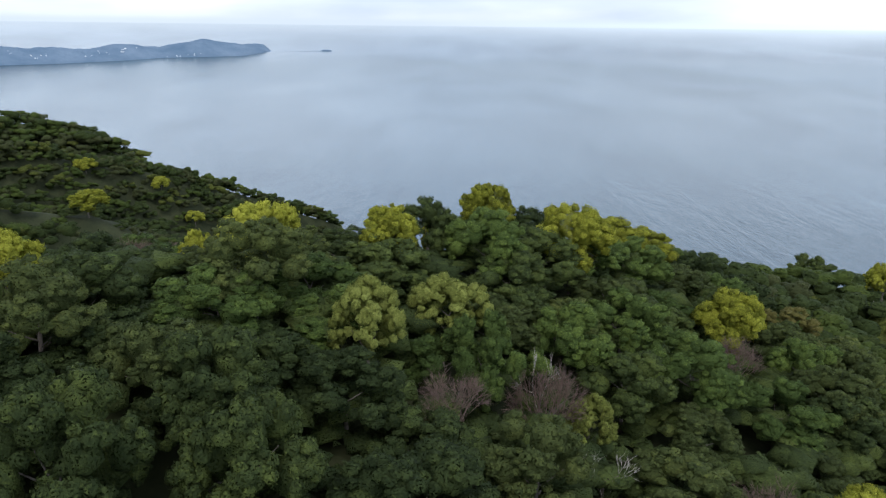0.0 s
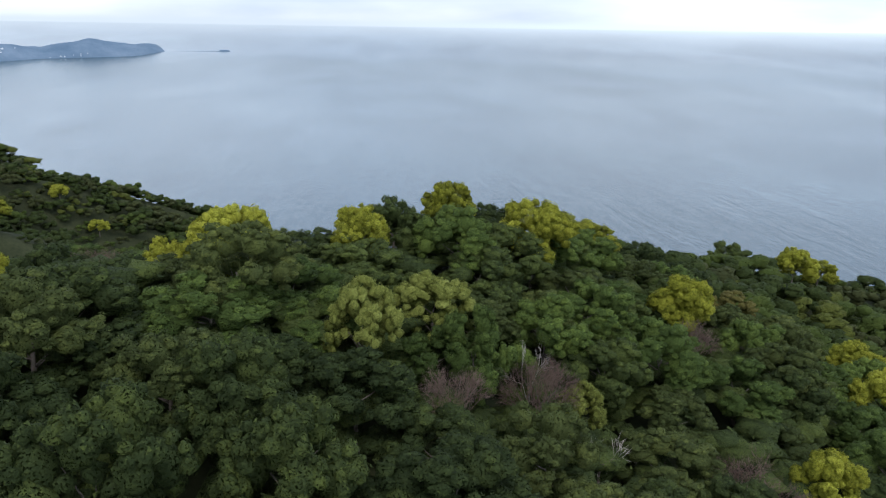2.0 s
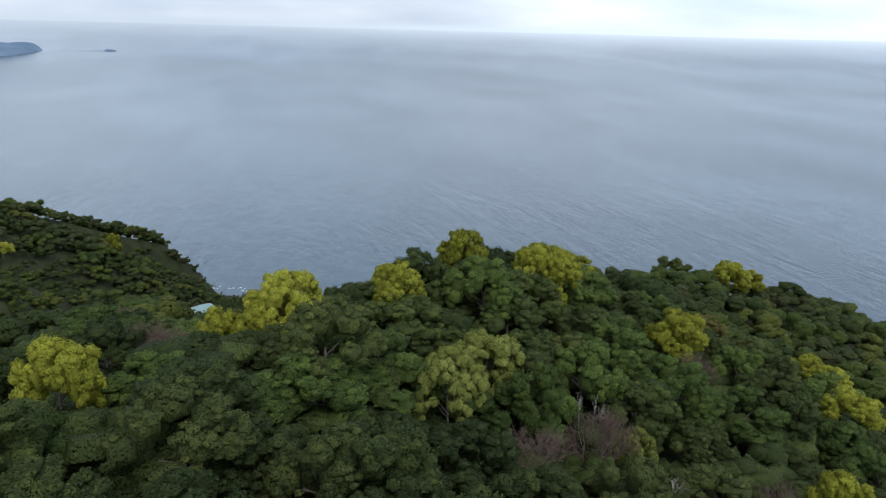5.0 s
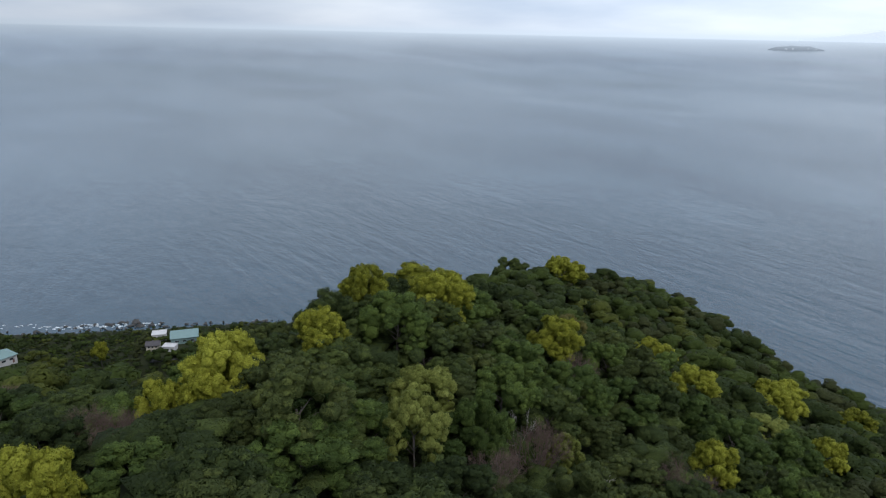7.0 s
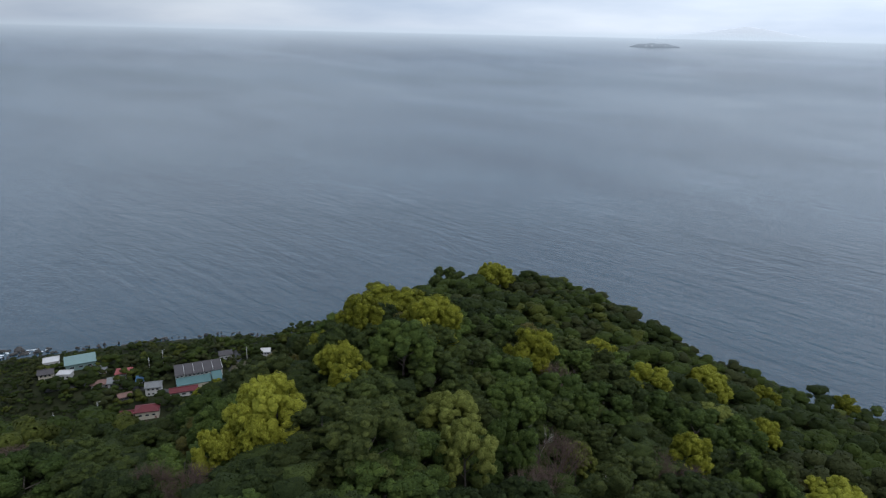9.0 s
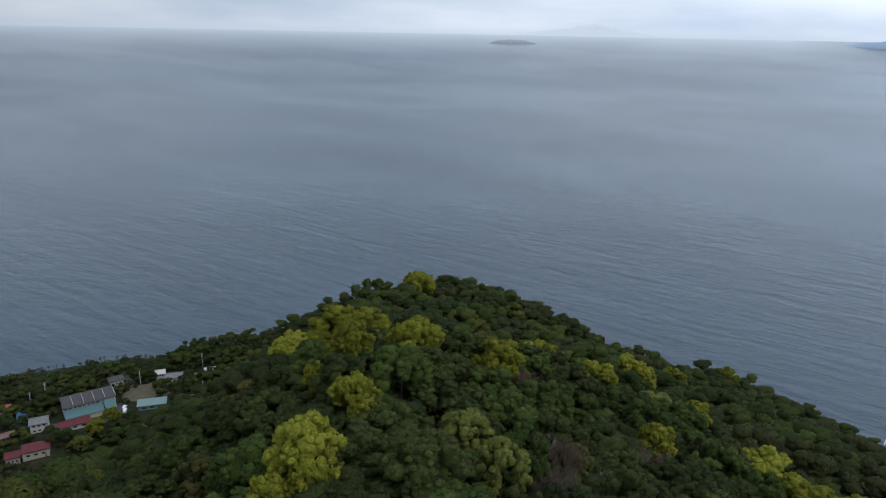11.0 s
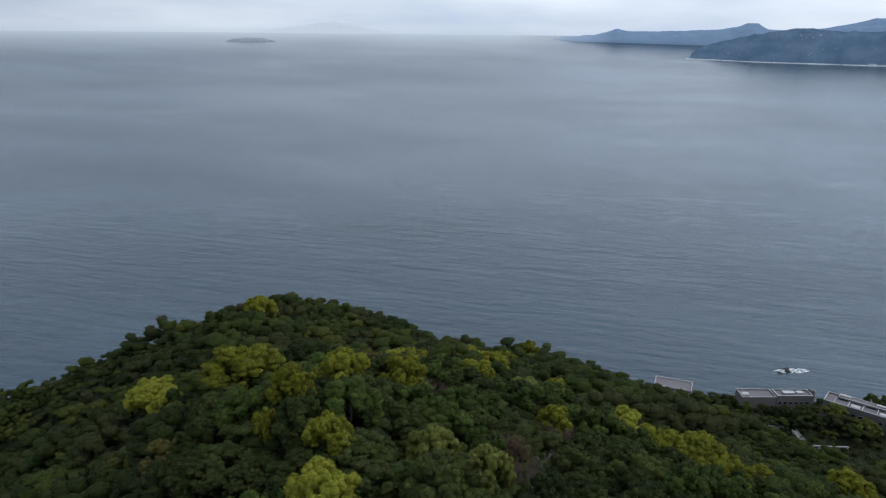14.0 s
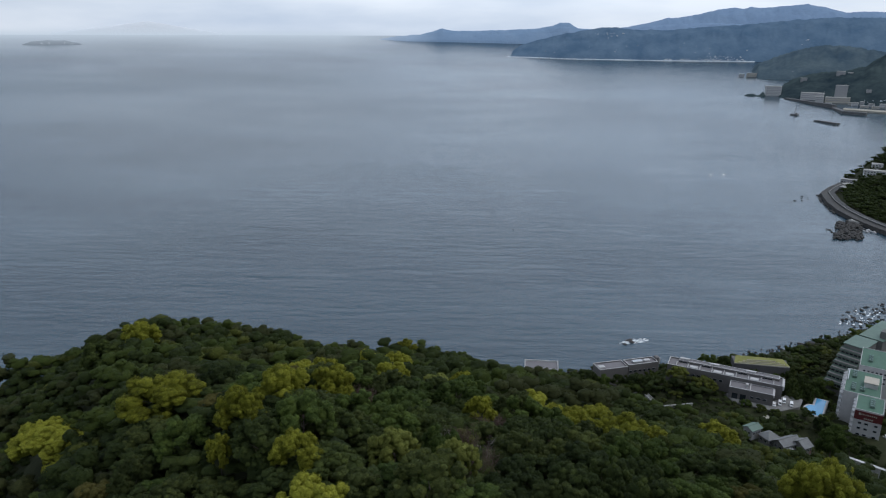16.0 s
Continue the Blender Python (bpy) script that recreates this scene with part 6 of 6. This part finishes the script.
def foam(cx, cy, rx, ry, turn, seed, n=90):
    """Broken white water: many small ragged flakes lying on the sea."""
    rng = np.random.default_rng(seed)
    out = []
    for _ in range(n):
        a, d = rng.uniform(0, 2 * np.pi), math.sqrt(rng.random())
        k = rng.uniform(0.3, 1.3) * min(min(rx, ry), 6.0) * 0.2
        m = 7
        ang = np.arange(m) * 2 * np.pi / m
        rad = k * rng.uniform(0.5, 1.2, m)
        ring = np.stack([np.cos(ang) * rad * 1.8 + d * math.cos(a) * rx, np.sin(ang) * rad * 0.8 + d * math.sin(a) * ry, np.full(m, rng.uniform(0.05, 0.22))], 1)
        v = np.concatenate([ring, [ring.mean(0) + (0, 0, 0.15)]])
        f = np.array([(i, (i + 1) % m, m) for i in range(m)])
        c, s = math.cos(radians(turn)), math.sin(radians(turn))
        rot = np.array([[c, -s, 0], [s, c, 0], [0, 0, 1]])
        out.append((v @ rot.T + (cx, cy, 0.0), f))
    tagged(new("foam", mesh_from("foam", *merge(out), FOAM)), "white foam of a wave breaking on a rock", "foam", kind="stuff")


foam(446, -86, 13, 4, -70, 1, 110)
foam(12, 568, 52, 5, -25, 2, 75)
foam(-60, 606, 36, 4, -20, 5, 40)
foam(508, -302, 40, 10, -50, 3, 45)
foam(1003, -478, 34, 6, -40, 4, 90)

for x, y in ((1068, 323), (1042, 295), (931, -37), (1176, -383), (1172, -406), (981, -427), (966, -438), (787, -5), (792, -51), (880, 20), (840, -30)):
    o = root_at("buoy", x, y, 0.2, x % 90, "dark float of a fishing net riding on the sea", "buoy", "net buoys")
    one_box("float", (0, 0, 0.2), (2.0, 1.2, 0.8), RUBBER, o, bevel=0.3)
    one_box("marker", (0.3, 0, 1.2), (0.3, 0.3, 1.2), RUBBER, o)


# ---- the point with the coast road ----
def strip(name, pts, width, z0, z1, material, label, category):
    """A wall or road bed along a line, with upright sides."""
    bm = bmesh.new()
    L, R = [], []
    for i, (x, y) in enumerate(pts):
        a, b = pts[max(0, i - 1)], pts[min(len(pts) - 1, i + 1)]
        l = math.hypot(b[0] - a[0], b[1] - a[1])
        nx, ny = -(b[1] - a[1]) / l * width / 2, (b[0] - a[0]) / l * width / 2
        L.append((x + nx, y + ny)), R.append((x - nx, y - ny))
    prism(bm, L + R[::-1], z0, z1)
    bmesh.ops.recalc_face_normals(bm, faces=bm.faces)
    return tagged(part(name, bm, material, None), label, category, kind="structure")


strip("sea_wall", [(x - 2, y + 10) for x, y in COASTROAD], 13, -2, 5.5, ROCK, "dark stone sea wall below the coast road", "sea wall")
strip("coast_road", COASTROAD, 9, 0, 7.0, ASPHALT, "coast road curving round the point", "road")
strip("guard_rail", [(x - 1, y + 4.4) for x, y in COASTROAD], 0.4, 6.9, 7.9, CONCRETE, "pale concrete parapet of the coast road", "parapet")
strip("jetty", [(852, -470), (828, -486)], 16, -2, 3.6, CONCRETE, "short concrete harbour quay beside the boulders", "quay")
heap = random.Random(31)
boulders = []
for k in range(420):
    u, w = heap.random(), heap.random()
    x = (848 + (849 - 848) * w) * (1 - u) + (762 - 2 * w) * u + heap.uniform(-3, 3)
    y = (-449 - 34 * w) * (1 - u) + (-405 - 28 * w) * u + heap.uniform(-3, 3)
    v, f = ICO0
    c = heap.uniform(1.1, 3.4)
    boulders.append(((v * (c, c * heap.uniform(0.6, 1.0), c * 0.6)) + (x, y, heap.uniform(0.0, 2.2)), f))
for k in range(170):
    i = heap.randrange(5, len(COASTROAD) - 1)
    t = heap.random()
    x = COASTROAD[i][0] * (1 - t) + COASTROAD[i + 1][0] * t + heap.uniform(-6, 2)
    y = COASTROAD[i][1] * (1 - t) + COASTROAD[i + 1][1] * t + 17 + heap.uniform(-3, 5)
    v, f = ICO0
    c = heap.uniform(1.0, 3.0)
    boulders.append(((v * (c, c * heap.uniform(0.6, 1.0), c * 0.6)) + (x, y, heap.uniform(-0.3, 1.2)), f))
tagged(new("harbour_boulders", mesh_from("harbour_boulders", *merge(boulders), ROCK)), "heaped grey boulders of the small harbour mole", "boulders", kind="stuff")
foam(1042, -497, 16, 5, -35, 41, 50)
foam(990, -474, 12, 4, 10, 42, 40)
for x, y, t in ((1170, -382, 10), (1172, -406, 20)):
    o = root_at("fishing_boat", x, y, 0.0, t, "small open boat anchored off the point", "boat", "anchored boats")
    bm = bmesh.new()
    prism(bm, [(-5, -1.4), (3, -1.4), (5.4, 0), (3, 1.4), (-5, 1.4)], -0.3, 1.1)
    part("hull", bm, DARKWALL, o)
    one_box("cabin", (-1, 0, 1.8), (2.6, 1.8, 1.5), WHITE, o, bevel=0.15)
for x, y, t in ((800, -462, 20), (806, -468, 25), (797, -470, 15)):
    o = root_at("moored_boat", x, y, 0.0, t, "small white boat moored in the harbour", "boat", "moored boats")
    bm = bmesh.new()
    prism(bm, [(-4, -1.2), (2.4, -1.2), (4.6, 0), (2.4, 1.2), (-4, 1.2)], -0.3, 1.0)
    part("hull", bm, WHITE, o)
    one_box("cabin", (-0.6, 0, 1.6), (2.4, 1.7, 1.3), WHITE, o, bevel=0.15)
for x, y, z, t, w, d, h, mt in ((1082, -622, 21.0, -116, 34, 14, 7.5, WHITE), (1104, -636, 25.0, -116, 16, 12, 11, WHITE), (1086, -586, 6.0, -124, 28, 8, 6, GREYWALL), (1060, -568, 6.0, -50, 20, 8, 4, CONCRETE), (1036, -551, 6.0, -50, 14, 9, 4, DARKWALL)):
    o = root_at("shore_building", x, y, z, t, "white terraced villa on the wooded point" if z > 10 else "low building beside the coast road", "building", "buildings on the point")
    one_box("wall", (0, 0, h / 2 - 2), (w, d, h + 4), mt, o)
    one_box("roof", (0, 0, h + 0.3), (w + 0.6, d + 0.6, 0.6), CONCRETE, o)
    for k in range(int(h / 3.4)):
        for i in range(int(w / 4.4)):
            for s in (-1, 1):
                one_box("window", (-w / 2 + 2.6 + i * 4.4, s * (d / 2 + 0.03), 1.8 + k * 3.4), (2.6, 0.16, 1.5), GLASS, o)


# ---- far shore of the bay ----
SEASTONE = surface("weathered_sea_concrete", (0.075, 0.078, 0.08), (0.15, 0.15, 0.15), 0.2, 0.9)


def far_block(name, az, el, px_w, px_h, px_d, turn, material, label, category, rows=0, cols=0, lift=0.0, group="buildings across the bay"):
    """A building across the bay, sized by how wide and tall it stands in the lens, in thousandths of its range."""
    rng_ = far_place(az, el)
    k = rng_ / 1235.0
    p = bearing(az, rng_)
    o = root_at(name, p.x, p.y, p.z + lift * k, -az + turn, label, category, group)
    w, d, h = px_w * k, px_d * k, px_h * k
    one_box("wall", (0, d / 2, h / 2 - k), (w, d, h + 2 * k), material, o)
    one_box("roof", (0, d / 2, h + 0.15 * k), (w * 1.02, d * 1.02, 0.3 * k), CONCRETE, o)
    for a in range(rows):
        bm = bmesh.new()
        box(bm, (0, -0.02 * k, (a + 0.5) * h / rows), (w * 0.92, 0.08 * k, h / rows * 0.38))
        part("window_band", bm, GREYWALL, o)
    return o


far_block("bay_hotel", 112.5, -4.38, 23, 15, 12, 8, WHITE, "white hotel block at the water across the bay", "hotel", 6)
far_block("bay_hotel", 115.1, -4.62, 33, 9, 12, 0, WHITE, "long pale low hotel on the far shore", "hotel", 3, lift=3)
far_block("bay_tower", 116.9, -4.63, 17, 21, 10, 0, GREYWALL, "grey hotel tower on the far shore", "hotel", 9, lift=4)
far_block("bay_hotel", 116.75, -4.70, 34, 6, 12, 0, CREAM, "pale podium building on the far shore", "building", 2, lift=2)
far_block("bay_hotel", 115.6, -4.68, 12, 6, 9, 0, WHITE, "stepped pale annex of the low hotel on the far shore", "building", 2, lift=2)
far_block("cape_hotel", 110.9, -3.05, 15, 6, 8, 0, CREAM, "pale hotel on the far rocky cape", "hotel", 3)
far_block("cape_hotel", 110.2, -3.03, 8, 4, 6, 0, WHITE, "low white building on the far rocky cape", "building", 1)
for az, el, w, h, m in ((117.6, -4.82, 7, 4, CREAM), (117.9, -4.86, 9, 5, WHITE), (118.3, -4.82, 6, 6, GREYWALL), (118.5, -4.95, 11, 3, CREAM), (118.9, -4.90, 8, 5, GREYWALL), (119.2, -5.0, 10, 4, CREAM), (119.6, -4.92, 9, 6, WHITE), (120.0, -5.0, 12, 5, GREYWALL), (116.2, -4.86, 8, 3, GREYWALL)):
    far_block("town_house", az, el, w, h, 6, (az * 37) % 24 - 12, m, "pale town building on the far shore", "building", 2)
for az, rise, w, h in ((114.4, 0.78, 9, 6), (116.7, 0.88, 12, 7), (117.3, 0.86, 7, 4), (118.6, 0.3, 7, 4)):
    place, rr_ = on_range("backdrop_town_hill", az, rise)
    k = rr_ / 1235
    o = root_at("hill_hotel", place.x, place.y, place.z - 2 * k, -az, "pale hotel on the wooded hill across the bay", "hotel", "buildings across the bay")
    one_box("wall", (0, 3 * k, h * k / 2), (w * k, 8 * k, h * k), GREYWALL, o)
    one_box("roof", (0, 3 * k, h * k + 0.2 * k), (w * k * 1.03, 8.3 * k, 0.4 * k), CONCRETE, o)
for pts, lab in (([(115.55, -6.08), (117.0, -6.27)], "detached concrete breakwater across the bay"), ([(116.6, -5.1), (117.3, -5.45), (118.7, -5.5)], "harbour breakwater across the bay"), ([(113.4, -4.55), (116.6, -5.1)], "sea wall of the town across the bay")):
    line = [bearing(a, far_place(a, e)) for a, e in pts]
    z = max(p.z for p in line)
    strip("breakwater", [(p.x, p.y) for p in line], 14, z - 8, z + 3.5, SEASTONE, lab, "breakwater")
beach = [bearing(a, far_place(a, e)) for a, e in ((117.2, -5.22), (120.5, -5.32), (120.5, -5.14), (117.2, -5.06))]
bm = bmesh.new()
prism(bm, [(p.x, p.y) for p in beach], 8, max(p.z for p in beach) + 1.5)
tagged(part("beach", bm, GRAVEL, None), "pale sandy town beach across the bay", "beach", kind="structure")
barge_r = far_place(114.1, -5.72)
pb = bearing(114.1, barge_r)
o = root_at("crane_barge", pb.x, pb.y, pb.z, 30, "floating crane barge anchored off the harbour", "barge")
one_box("hull", (0, 0, 1.5), (22, 9, 4), DARKWALL, o)
one_box("cabin", (-6, 0, 5.0), (6, 6, 4), GREYWALL, o)
new("jib", mesh_from("jib", *tube((2, 0, 3), (-3, 0, 24), 0.8, 0.5, 5), DARKWALL)).parent = o

# scattered houses on the far headlands, specks at that range, in glowing painted haze
spk = random.Random(12)
specks = []
for rng_name, lo, hi, q0, q1, n in (("backdrop_headland", 104.5, 110.4, 0.0, 0.07, 120), ("backdrop_headland", 107.5, 110.2, 0.05, 0.16, 40), ("backdrop_headland", 95, 104.5, 0.0, 0.025, 46), ("backdrop_headland", 99.2, 101.6, 0.68, 0.86, 16), ("backdrop_headland", 95, 118, 0.15, 0.6, 26),
                                   ("backdrop_peninsula", -33, -30.3, 0.35, 0.8, 9), ("backdrop_peninsula", -29.4, -27.8, 0.3, 0.75, 8), ("backdrop_peninsula", -25.8, -22.2, 0.45, 0.85, 12), ("backdrop_peninsula", -20.4, -17.6, 0.08, 0.28, 9),
                                   ("backdrop_bay_hill", 113, 122, 0.1, 0.7, 5), ("backdrop_town_hill", 114, 122, 0.05, 0.3, 16), ("backdrop_island", 57.8, 60.4, 0.2, 0.6, 8)):
    for _ in range(n):
        az = spk.uniform(lo, hi)
        p, rr_ = on_range(rng_name, az, spk.uniform(q0, q1))
        k = rr_ / 1235 * spk.uniform(0.4, 1.0) * (1.2 if rng_name == "backdrop_peninsula" else 1.0)
        s = np.array([k * spk.uniform(1, 3.4), k * 1.5, k * spk.uniform(0.7, 1.5)])
        c8 = np.array([(a, b, c) for a in (-0.5, 0.5) for b in (-0.5, 0.5) for c in (-0.5, 0.5)]) * s
        t = radians(-az)
        rot = np.array([[math.cos(t), -math.sin(t), 0], [math.sin(t), math.cos(t), 0], [0, 0, 1]])
        f = np.array([(0, 1, 3), (0, 3, 2), (4, 6, 7), (4, 7, 5), (0, 4, 5), (0, 5, 1), (2, 3, 7), (2, 7, 6), (0, 2, 6), (0, 6, 4), (1, 5, 7), (1, 7, 3)])
        specks.append((c8 @ rot.T + np.array(p[:]), f))
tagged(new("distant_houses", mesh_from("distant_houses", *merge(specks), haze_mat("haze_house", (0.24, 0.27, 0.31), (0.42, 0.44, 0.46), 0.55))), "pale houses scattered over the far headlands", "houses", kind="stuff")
